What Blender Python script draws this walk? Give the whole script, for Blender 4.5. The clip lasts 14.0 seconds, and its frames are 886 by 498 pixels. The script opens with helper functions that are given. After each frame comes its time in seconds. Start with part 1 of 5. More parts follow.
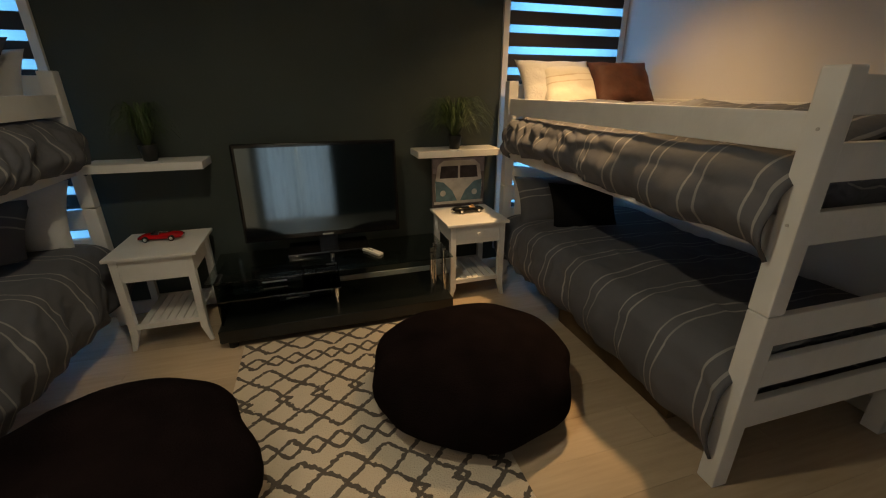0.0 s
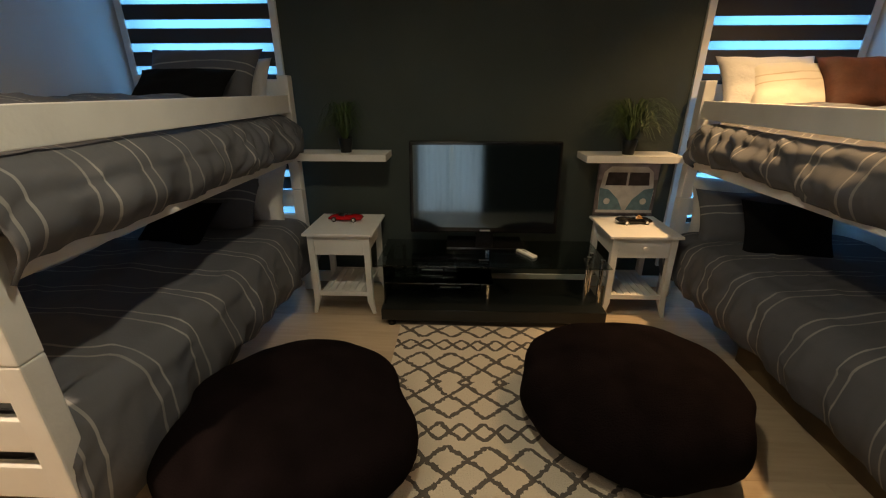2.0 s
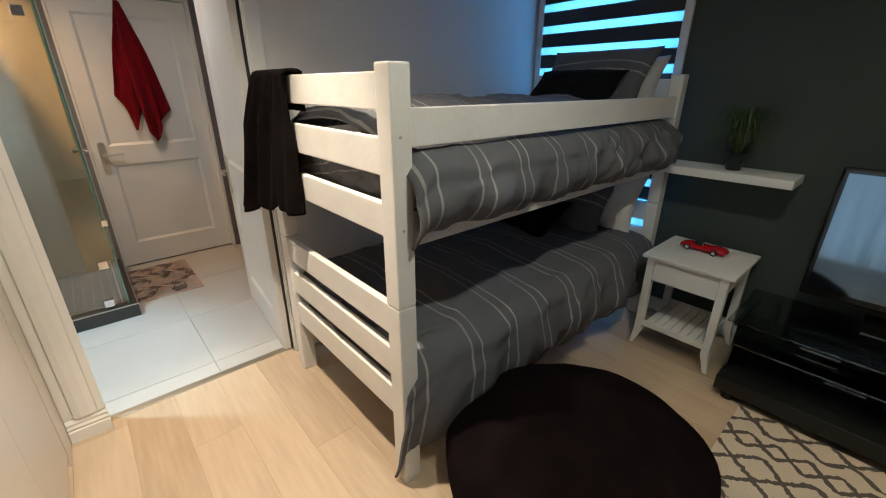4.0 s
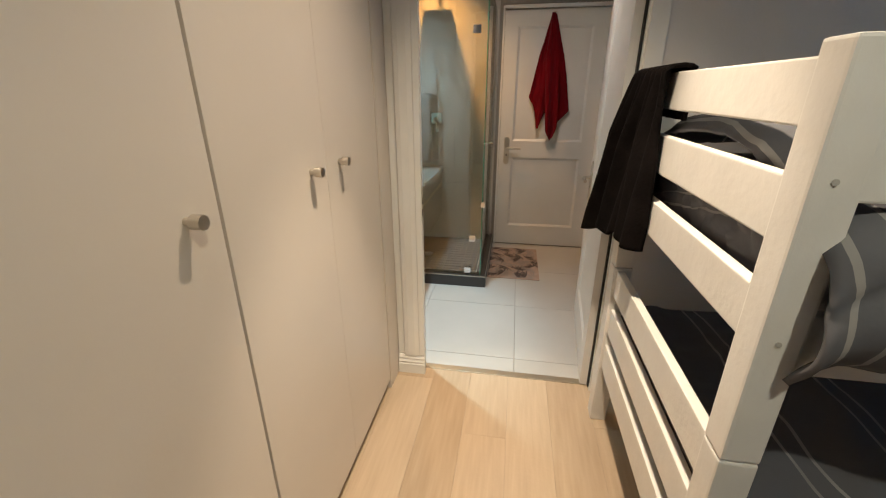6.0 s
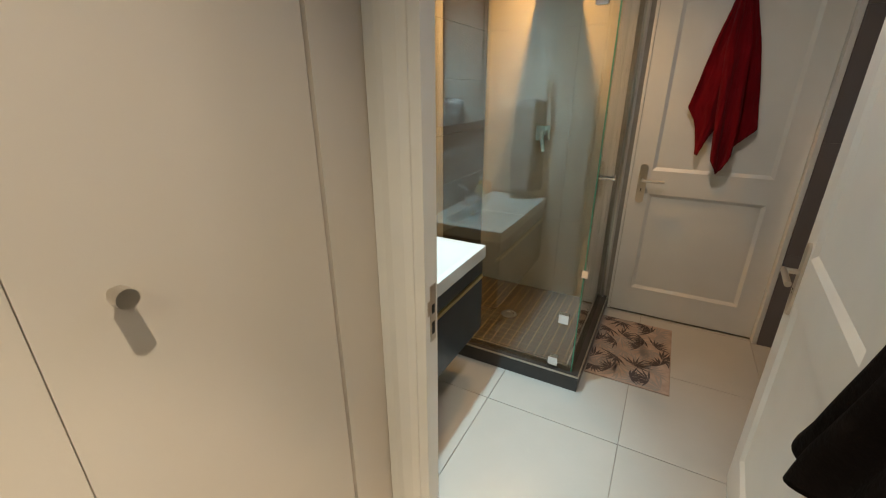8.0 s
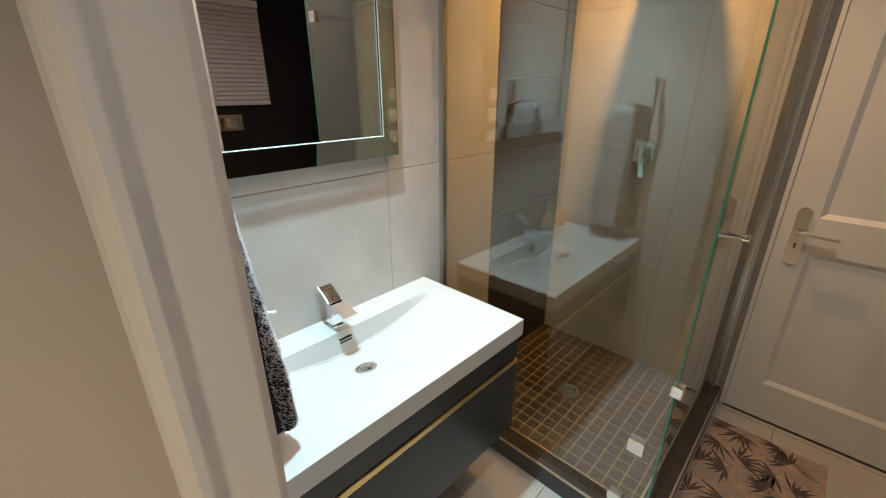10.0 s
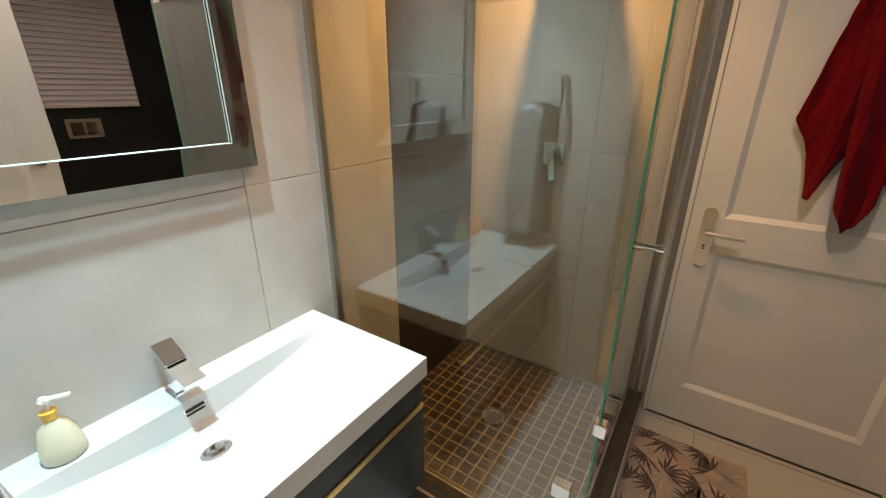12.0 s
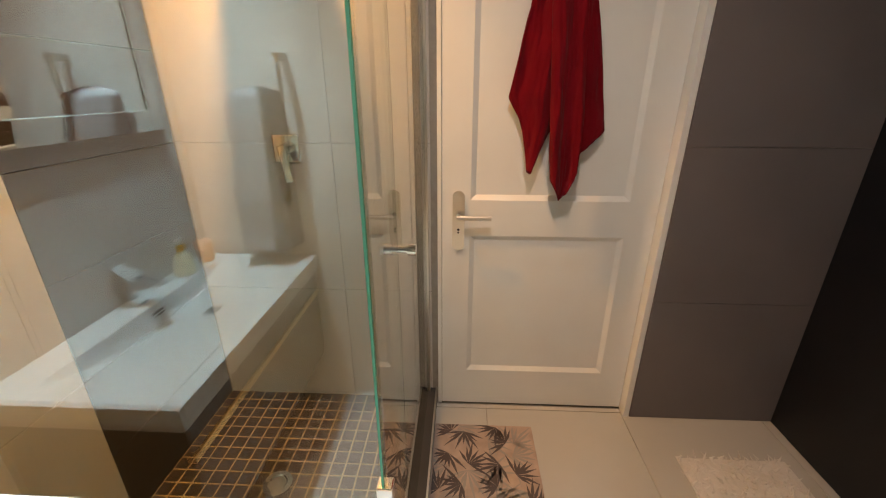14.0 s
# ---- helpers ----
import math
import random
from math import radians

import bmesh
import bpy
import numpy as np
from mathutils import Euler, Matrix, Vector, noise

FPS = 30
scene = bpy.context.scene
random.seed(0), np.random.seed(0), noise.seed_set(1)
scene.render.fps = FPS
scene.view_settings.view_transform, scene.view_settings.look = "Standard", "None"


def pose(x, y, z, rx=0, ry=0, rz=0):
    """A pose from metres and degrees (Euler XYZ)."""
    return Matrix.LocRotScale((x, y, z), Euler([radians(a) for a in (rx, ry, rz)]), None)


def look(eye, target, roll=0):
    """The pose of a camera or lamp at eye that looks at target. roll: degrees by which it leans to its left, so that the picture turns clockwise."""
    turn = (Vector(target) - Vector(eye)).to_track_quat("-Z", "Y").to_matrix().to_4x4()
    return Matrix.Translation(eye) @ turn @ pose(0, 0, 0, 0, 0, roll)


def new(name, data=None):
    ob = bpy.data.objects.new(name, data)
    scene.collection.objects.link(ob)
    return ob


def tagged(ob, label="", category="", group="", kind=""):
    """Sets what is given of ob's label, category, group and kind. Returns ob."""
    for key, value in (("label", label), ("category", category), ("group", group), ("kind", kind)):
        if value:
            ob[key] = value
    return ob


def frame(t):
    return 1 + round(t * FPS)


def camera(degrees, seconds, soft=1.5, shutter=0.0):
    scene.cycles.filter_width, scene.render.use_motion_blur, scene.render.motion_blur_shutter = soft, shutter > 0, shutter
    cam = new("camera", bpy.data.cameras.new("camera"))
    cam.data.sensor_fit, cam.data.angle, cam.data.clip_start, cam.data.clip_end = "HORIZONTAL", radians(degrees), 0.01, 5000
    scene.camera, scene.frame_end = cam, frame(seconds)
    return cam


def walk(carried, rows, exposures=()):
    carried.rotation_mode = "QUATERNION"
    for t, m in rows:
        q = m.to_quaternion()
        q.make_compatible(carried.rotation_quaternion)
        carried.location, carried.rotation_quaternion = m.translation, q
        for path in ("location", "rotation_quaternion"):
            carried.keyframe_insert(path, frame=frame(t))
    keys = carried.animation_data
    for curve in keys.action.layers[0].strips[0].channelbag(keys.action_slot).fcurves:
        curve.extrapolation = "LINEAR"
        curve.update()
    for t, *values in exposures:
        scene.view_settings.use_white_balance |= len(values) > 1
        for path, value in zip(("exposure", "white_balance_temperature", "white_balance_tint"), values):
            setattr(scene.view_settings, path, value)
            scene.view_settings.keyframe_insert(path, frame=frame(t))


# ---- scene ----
cam = camera(94.7, 14.0, soft=1.15)
PATH = [
    (0, (2.35, -2.686, 1.397), (2.901, -0.905, 0.672), -0.0),
    (0.5, (2.329, -2.675, 1.395), (2.797, -0.871, 0.669), -0.0),
    (1, (2.276, -2.665, 1.401), (2.626, -0.836, 0.673), 0.0),
    (1.5, (2.233, -2.659, 1.406), (2.401, -0.805, 0.676), 0.0),
    (2, (2.2, -2.66, 1.408), (2.125, -0.798, 0.679), 0.0),
    (2.5, (2.212, -2.633, 1.42), (1.817, -0.815, 0.687), -0.1),
    (3, (2.144, -2.577, 1.428), (1.428, -0.863, 0.687), 0.1),
    (3.3, (2.087, -2.553, 1.423), (1.165, -0.937, 0.688), -0.0),
    (3.5, (2.076, -2.532, 1.433), (1.014, -1.01, 0.688), 0.1),
    (4, (2.053, -2.511, 1.433), (0.662, -1.282, 0.688), 0.1),
    (4.2, (2.054, -2.499, 1.428), (0.549, -1.409, 0.688), 0.1),
    (6.3, (1.642, -2.278, 1.42), (-0.157, -2.762, 0.693), 0.0),
    (6.5, (1.539, -2.289, 1.416), (-0.233, -2.863, 0.689), 0.1),
    (7, (1.277, -2.314, 1.447), (-0.431, -3.056, 0.718), 0.1),
    (7.5, (1.016, -2.295, 1.438), (-0.652, -3.125, 0.709), 0.0),
    (8, (0.745, -2.241, 1.455), (-0.889, -3.135, 0.726), -0.1),
    (8.5, (0.502, -2.276, 1.461), (-1.095, -3.232, 0.728), -0.1),
    (9, (0.304, -2.316, 1.464), (-1.212, -3.399, 0.738), -0.1),
    (9.2, (0.244, -2.331, 1.472), (-1.232, -3.465, 0.741), -0.1),
    (11.3, (-0.139, -2.323, 1.452), (-1.407, -3.693, 0.735), 0.1),
    (11.5, (-0.159, -2.344, 1.451), (-1.508, -3.634, 0.732), 0.1),
    (12, (-0.22, -2.38, 1.445), (-1.771, -3.415, 0.721), 0.1),
    (12.5, (-0.282, -2.401, 1.43), (-1.984, -3.159, 0.703), 0.0),
    (13, (-0.383, -2.393, 1.412), (-2.176, -2.895, 0.68), 0.0),
    (13.5, (-0.505, -2.342, 1.397), (-2.343, -2.631, 0.664), -0.1),
    (14, (-0.537, -2.352, 1.39), (-2.396, -2.438, 0.657), 0.0),
]
EXPOSURES = [(0, -0.22, 7400, 11), (2, 0.0, 7300, 11), (3, 0.26, 7000, 10), (4, 0.33, 5950, 8), (6.5, 0.1, 6450, 10), (7.3, 0.06, 6300, 4), (8.2, 0.0, 6300, 4),
             (9, -0.13, 6500, 7), (11.5, 0.14, 6600, 10), (12, 0.14, 6700, 10), (12.6, 0.06, 6800, 12), (13.2, 0.3, 6800, 12), (14, 0.82, 6700, 12)]
SKY = 0.15
DAY = 23
BACK = 7
WARM, COOL, NEUT = (1.0, 0.80, 0.57), (0.63, 0.88, 0.96), (1.0, 0.94, 0.71)
# x, y, z, watts, colour, cone; the third and the last are added fills
LAMPS = [
    (3.84, -0.62, 2.59, 112, (1, 0.66, 0.32), 108), (0.77, -2.26, 2.59, 95, WARM, 96), (2.05, -1.72, 2.59, 62, NEUT, 156),
    (-0.45, -3.15, 2.59, 98, COOL, 76), (-1.70, -3.035, 2.59, 215, (1.0, 0.43, 0.12), 106), (-0.95, -2.30, 2.59, 36, (1.0, 0.80, 0.68), 150),
]
OPEN = 5
walk(cam, [(t, look(eye, target, roll)) for t, eye, target, roll in PATH], EXPOSURES)

# ---- plan (metres) ----
RX = 4.68            # right wall of the bedroom
TVY = 0.22           # feature wall behind the television
WRY = -2.835         # front of the wardrobe
CEIL = 2.6
DY0, DY1 = -2.712, -1.842   # bathroom doorway in the left wall, which is 0.1 thick
BX, BY = -2.075, -3.44      # far wall and basin wall of the bathroom
DKY = -0.95          # dark tiled wall of the bathroom

# ---- light ----
world = bpy.data.worlds.new("sky")
scene.world = world
world.use_nodes = True
wn = world.node_tree.nodes
sky = wn.new("ShaderNodeTexSky")
sky.sky_type = "NISHITA"
sky.sun_disc = False
sky.sun_elevation, sky.sun_rotation = radians(35), radians(200)
wn["Background"].inputs[1].default_value = SKY
world.node_tree.links.new(sky.outputs[0], wn["Background"].inputs[0])
sund = bpy.data.lights.new("sun", "SUN")
sund.energy, sund.angle, sund.color = 2.0, radians(0.5), (1, 0.95, 0.88)
new("sun", sund).matrix_world = look((0, -8, 9), (0, 0, 0))


def downlight(x, y, z, watts, colour, angle=150, blend=1.0, size=0.03):
    """A recessed spot in the ceiling, or an added fill lamp; fitting() puts the small ring round it."""
    d = bpy.data.lights.new("spot_or_fill_lamp", "SPOT")
    d.energy, d.color, d.spot_size, d.spot_blend, d.shadow_soft_size = watts, colour, radians(angle), blend, size
    o = new("spot_or_fill_lamp", d)
    o.location = (x, y, z - 0.03)
    return o


for spec in LAMPS:
    downlight(*spec)
# the bright core of the beams by the wardrobe and by the far bunk
downlight(0.77, -2.26, 2.585, 115, WARM, 50, 0.4)
downlight(-0.45, -3.15, 2.585, 105, COOL, 54, 0.6)
downlight(3.84, -0.62, 2.585, 100, (1, 0.64, 0.31), 58, 0.5)


# ---- materials ----
def mat(name, colour=(0.5, 0.5, 0.5), rough=0.5, metal=0.0, var=0.0, scale=8.0, bump=0.0, bscale=60.0, spec=0.5, trans=0.0, sheen=0.0, ior=1.45):
    m = bpy.data.materials.new(name)
    m.use_nodes = True
    nt = m.node_tree
    b = nt.nodes["Principled BSDF"]
    b.inputs["Base Color"].default_value = (*colour, 1)
    b.inputs["Roughness"].default_value = rough
    b.inputs["Metallic"].default_value = metal
    b.inputs["Specular IOR Level"].default_value = spec
    b.inputs["Transmission Weight"].default_value = trans
    b.inputs["Sheen Weight"].default_value = sheen
    b.inputs["IOR"].default_value = ior
    tc = nt.nodes.new("ShaderNodeTexCoord")
    if var:
        n = nt.nodes.new("ShaderNodeTexNoise")
        n.inputs["Scale"].default_value, n.inputs["Detail"].default_value = scale, 5
        nt.links.new(tc.outputs["Object"], n.inputs["Vector"])
        r = nt.nodes.new("ShaderNodeMapRange")
        r.inputs["From Min"].default_value, r.inputs["From Max"].default_value = 0.3, 0.7
        r.inputs["To Min"].default_value, r.inputs["To Max"].default_value = 1 - var, 1 + var
        nt.links.new(n.outputs["Fac"], r.inputs["Value"])
        x = nt.nodes.new("ShaderNodeVectorMath")
        x.operation = "SCALE"
        x.inputs[0].default_value = colour
        nt.links.new(r.outputs[0], x.inputs["Scale"])
        nt.links.new(x.outputs[0], b.inputs["Base Color"])
        x.name = "tint"
    if bump:
        n = nt.nodes.new("ShaderNodeTexNoise")
        n.inputs["Scale"].default_value, n.inputs["Detail"].default_value = bscale, 4
        nt.links.new(tc.outputs["Object"], n.inputs["Vector"])
        u = nt.nodes.new("ShaderNodeBump")
        u.inputs["Strength"].default_value, u.inputs["Distance"].default_value = bump, 0.01
        nt.links.new(n.outputs["Fac"], u.inputs["Height"])
        nt.links.new(u.outputs[0], b.inputs["Normal"])
    return m


def wired(m, kind, **values):
    n = m.node_tree.nodes.new(kind)
    for k, v in values.items():
        n.inputs[k.replace("_", " ")].default_value = v
    return n


M_DARK = mat("charcoal_wall_paint", (0.046, 0.058, 0.052), 0.75, var=0.08, scale=3, bump=0.12, bscale=90)
M_WALL = mat("off_white_wall_paint", (0.72, 0.69, 0.66), 0.7, var=0.03, scale=2, bump=0.1, bscale=110)
M_CEIL = mat("ceiling_paint", (0.8, 0.79, 0.77), 0.8, var=0.02, scale=2)
M_WOODW = mat("white_painted_wood", (0.74, 0.725, 0.70), 0.45, var=0.05, scale=6, bump=0.15, bscale=40)
M_TRIM = mat("white_gloss_trim", (0.76, 0.76, 0.74), 0.35, var=0.03, scale=4)
M_WARD = mat("cream_melamine", (0.63, 0.575, 0.515), 0.38, var=0.03, scale=2, bump=0.02, bscale=140)
M_GAP = mat("shadow_gap", (0.09, 0.085, 0.08), 0.8)
M_CARC = mat("wardrobe_carcass", (0.48, 0.43, 0.36), 0.8)
M_NICK = mat("brushed_nickel", (0.62, 0.58, 0.52), 0.28, 1.0)
M_CHROME = mat("chrome", (0.85, 0.86, 0.88), 0.07, 1.0)
M_BRASS = mat("brass", (0.75, 0.55, 0.25), 0.3, 1.0)
M_BLACKP = mat("black_gloss_plastic", (0.008, 0.008, 0.009), 0.12)
M_BLACKB = mat("black_board", (0.010, 0.0115, 0.0115), 0.3, var=0.2, scale=6)
M_POUF = mat("dark_plush", (0.0068, 0.0042, 0.0048), 0.95, var=0.4, scale=9, bump=0.6, bscale=160, spec=0.05)
M_BLACKF = mat("black_fabric", (0.008, 0.008, 0.009), 0.95, bump=0.5, bscale=250, spec=0.1)
M_BROWNF = mat("brown_satin", (0.060, 0.018, 0.010), 0.75, var=0.3, scale=12, bump=0.3, bscale=60)
M_WHITEF = mat("white_cotton", (0.62, 0.60, 0.58), 0.9, var=0.05, scale=9, bump=0.3, bscale=60)
M_THROW = mat("black_knit", (0.0055, 0.004, 0.004), 0.95, var=0.4, scale=14, bump=0.4, bscale=120, spec=0.1)
M_RED = mat("dark_red_towelling", (0.15, 0.004, 0.009), 0.95, var=0.15, scale=9, bump=0.35, bscale=260, sheen=0.05, spec=0.05)
M_CERAM = mat("white_ceramic", (0.56, 0.585, 0.595), 0.12)
M_NAVY = mat("dark_navy_laminate", (0.018, 0.022, 0.028), 0.35, var=0.15, scale=10)
M_TILE = mat("beige_wall_tile", (0.52, 0.50, 0.475), 0.38, var=0.09, scale=5, bump=0.04, bscale=60)
M_DTILE = mat("dark_grey_wall_tile", (0.032, 0.024, 0.018), 0.4, var=0.1, scale=4, bump=0.05, bscale=60)
M_GTILE = mat("grey_wall_tile", (0.165, 0.145, 0.145), 0.5, var=0.07, scale=3, bump=0.04, bscale=60)
M_BTILE = mat("black_wall_tile", (0.008, 0.008, 0.010), 0.45, var=0.15, scale=4)
M_FTILE = mat("pale_grey_floor_tile", (0.44, 0.435, 0.42), 0.3, var=0.05, scale=2.5, bump=0.03, bscale=50)
M_GROUT = mat("grout", (0.30, 0.28, 0.25), 0.85, var=0.1, scale=30)
M_MOS = mat("brown_mosaic_tile", (0.036, 0.026, 0.018), 0.3, var=0.2, scale=10)
M_MGROUT = mat("mosaic_grout", (0.28, 0.21, 0.11), 0.85, var=0.1, scale=30)
M_MIRR = mat("mirror", (0.9, 0.91, 0.9), 0.01, 1.0)
M_FROST = mat("bright_frame", (0.75, 0.76, 0.76), 0.12, 1.0)
M_LEAF = mat("green_leaf", (0.042, 0.075, 0.020), 0.5, var=0.3, scale=20)
M_REDCAR = mat("red_car_paint", (0.45, 0.008, 0.012), 0.15)
M_WHITEP = mat("white_plastic", (0.75, 0.74, 0.72), 0.35)
# real rubber, and the painted shade of holes, slots and the door rebate
M_RUBBER_SHADE = mat("black_rubber_and_shade", (0.015, 0.015, 0.015), 0.7)
M_PILE = mat("grey_towel_pile", (0.40, 0.40, 0.42), 0.97, spec=0.1)
# the grey towel's shaded side, painted dark; also the remote's buttons
M_GREYT = mat("charcoal_shade_and_button", (0.03, 0.03, 0.035), 0.97, var=0.6, scale=70, bump=1.0, bscale=220, spec=0.1)
M_BLIND = mat("dark_taupe_blind", (0.045, 0.042, 0.045), 0.8, bump=0.2, bscale=300)
M_CAP = mat("grey_plastic_cap", (0.45, 0.43, 0.40), 0.5)
M_ALU2 = mat("worn_threshold_strip", (0.42, 0.38, 0.30), 0.45, 1.0)
M_SLAT = mat("pinkish_white_slat", (0.7, 0.62, 0.62), 0.5)


def glass(name, colour, head_on, edge=0.9):
    """Thin clear glass: mostly a clear pass, with a mirror coat that grows at grazing angles."""
    m = bpy.data.materials.new(name)
    m.use_nodes = True
    nt = m.node_tree
    nt.nodes.remove(nt.nodes["Principled BSDF"])
    t, g, x = (nt.nodes.new("ShaderNode" + k) for k in ("BsdfTransparent", "BsdfGlossy", "MixShader"))
    lw, p, r = nt.nodes.new("ShaderNodeLayerWeight"), nt.nodes.new("ShaderNodeMath"), nt.nodes.new("ShaderNodeMapRange")
    lw.inputs["Blend"].default_value = 0.5
    p.operation, p.inputs[1].default_value = "POWER", 3.5
    r.inputs["To Min"].default_value, r.inputs["To Max"].default_value = head_on, edge
    t.inputs[0].default_value = (*colour, 1)
    g.inputs["Roughness"].default_value = 0.0
    nt.links.new(lw.outputs["Facing"], p.inputs[0])
    nt.links.new(p.outputs[0], r.inputs["Value"])
    nt.links.new(r.outputs[0], x.inputs[0])
    nt.links.new(t.outputs[0], x.inputs[1])
    nt.links.new(g.outputs[0], x.inputs[2])
    nt.links.new(x.outputs[0], nt.nodes["Material Output"].inputs[0])
    return m


M_GLASS = glass("shower_glass", (0.82, 0.88, 0.85), 0.13)
M_EDGE = mat("green_glass_edge", (0.05, 0.28, 0.19), 0.15)
M_SMOKE = glass("smoked_glass", (0.20, 0.26, 0.26), 0.10)
M_TOPGLASS = glass("grey_glass", (0.60, 0.66, 0.66), 0.08)
M_PANE = glass("window_glass", (0.92, 0.95, 0.97), 0.04)


def sheer_material():
    m = bpy.data.materials.new("sheer_blind_fabric")
    m.use_nodes = True
    nt = m.node_tree
    nt.nodes.remove(nt.nodes["Principled BSDF"])
    t, d, x = (nt.nodes.new("ShaderNode" + k) for k in ("BsdfTransparent", "BsdfTranslucent", "MixShader"))
    t.inputs[0].default_value = (0.30, 0.62, 0.92, 1)
    d.inputs[0].default_value = (0.36, 0.66, 0.92, 1)
    x.inputs[0].default_value = 0.4
    nt.links.new(t.outputs[0], x.inputs[1])
    nt.links.new(d.outputs[0], x.inputs[2])
    nt.links.new(x.outputs[0], nt.nodes["Material Output"].inputs[0])
    return m


M_SHEER = sheer_material()


def chain(m, *ops):
    """Links a row of maths nodes: each op is (operation, first, second), in which an earlier result is named by its number."""
    nt, made = m.node_tree, []
    for op, *args in ops:
        n = nt.nodes.new("ShaderNodeMath")
        n.operation = op
        for i, a in enumerate(args):
            if isinstance(a, str):
                nt.links.new(made[int(a[1:])].outputs[0], n.inputs[i])
            elif isinstance(a, (int, float)):
                n.inputs[i].default_value = a
            else:
                nt.links.new(a, n.inputs[i])
        made.append(n)
    return made


def mixed(m, fac, a, b):
    nt = m.node_tree
    x = nt.nodes.new("ShaderNodeMix")
    x.data_type = "RGBA"
    for sock, v in ((x.inputs[0], fac), (x.inputs[6], a), (x.inputs[7], b)):
        if isinstance(v, tuple):
            sock.default_value = (*v, 1)
        else:
            nt.links.new(v, sock)
    return x.outputs[2]


def plank_material():
    """Pale oak-look laminate with boards along x."""
    m = mat("pale_oak_laminate", (0.36, 0.30, 0.23), 0.42, bump=0.06, bscale=60)
    nt = m.node_tree
    tc = nt.nodes.new("ShaderNodeTexCoord")
    mp = nt.nodes.new("ShaderNodeMapping")
    mp.inputs["Scale"].default_value = (1.2, 14, 1)
    n = nt.nodes.new("ShaderNodeTexNoise")
    n.inputs["Scale"].default_value, n.inputs["Detail"].default_value = 3, 8
    oi = nt.nodes.new("ShaderNodeObjectInfo")
    nt.links.new(tc.outputs["Object"], mp.inputs["Vector"])
    nt.links.new(mp.outputs[0], n.inputs["Vector"])
    ad = nt.nodes.new("ShaderNodeVectorMath")
    nt.links.new(oi.outputs["Random"], ad.inputs[1])
    f = chain(m, ("MULTIPLY", oi.outputs["Random"], 0.5), ("MULTIPLY", n.outputs["Fac"], 0.9), ("ADD", "#0", "#1"), ("SUBTRACT", "#2", 0.2))
    nt.links.new(mixed(m, f[-1].outputs[0], (0.36, 0.265, 0.175), (0.56, 0.44, 0.315)), nt.nodes["Principled BSDF"].inputs["Base Color"])
    return m


M_PLANK = plank_material()


def duvet_material(name, base, line):
    """Grey cotton with pairs of pale stripes across the bed, a little wavy."""
    m = mat(name, base, 0.8, bump=0.7, bscale=9)
    nt = m.node_tree
    tc, sp, n = nt.nodes.new("ShaderNodeTexCoord"), nt.nodes.new("ShaderNodeSeparateXYZ"), nt.nodes.new("ShaderNodeTexNoise")
    n.inputs["Scale"].default_value = 2.2
    w = nt.nodes.new("ShaderNodeTexNoise")
    w.inputs["Scale"].default_value = 5
    nt.links.new(tc.outputs["UV"], w.inputs["Vector"])
    nt.links.new(tc.outputs["UV"], sp.inputs[0])
    nt.links.new(tc.outputs["UV"], n.inputs["Vector"])
    f = chain(m, ("MULTIPLY", n.outputs["Fac"], 0.07), ("ADD", sp.outputs[1], "#0"), ("MULTIPLY", "#1", 1 / 0.235), ("FRACT", "#2"),
              ("SUBTRACT", "#3", 0.35), ("ABSOLUTE", "#4"), ("SUBTRACT", "#5", 0.11), ("ABSOLUTE", "#6"), ("LESS_THAN", "#7", 0.019),
              ("MULTIPLY", w.outputs["Fac"], 1.3), ("MULTIPLY", "#8", "#9"))
    nt.links.new(mixed(m, f[-1].outputs[0], base, line), nt.nodes["Principled BSDF"].inputs["Base Color"])
    return m


M_DUVET = duvet_material("grey_striped_cotton", (0.105, 0.106, 0.120), (0.37, 0.355, 0.34))
M_CREAM = duvet_material("cream_striped_cotton", (0.62, 0.58, 0.50), (0.45, 0.36, 0.25))


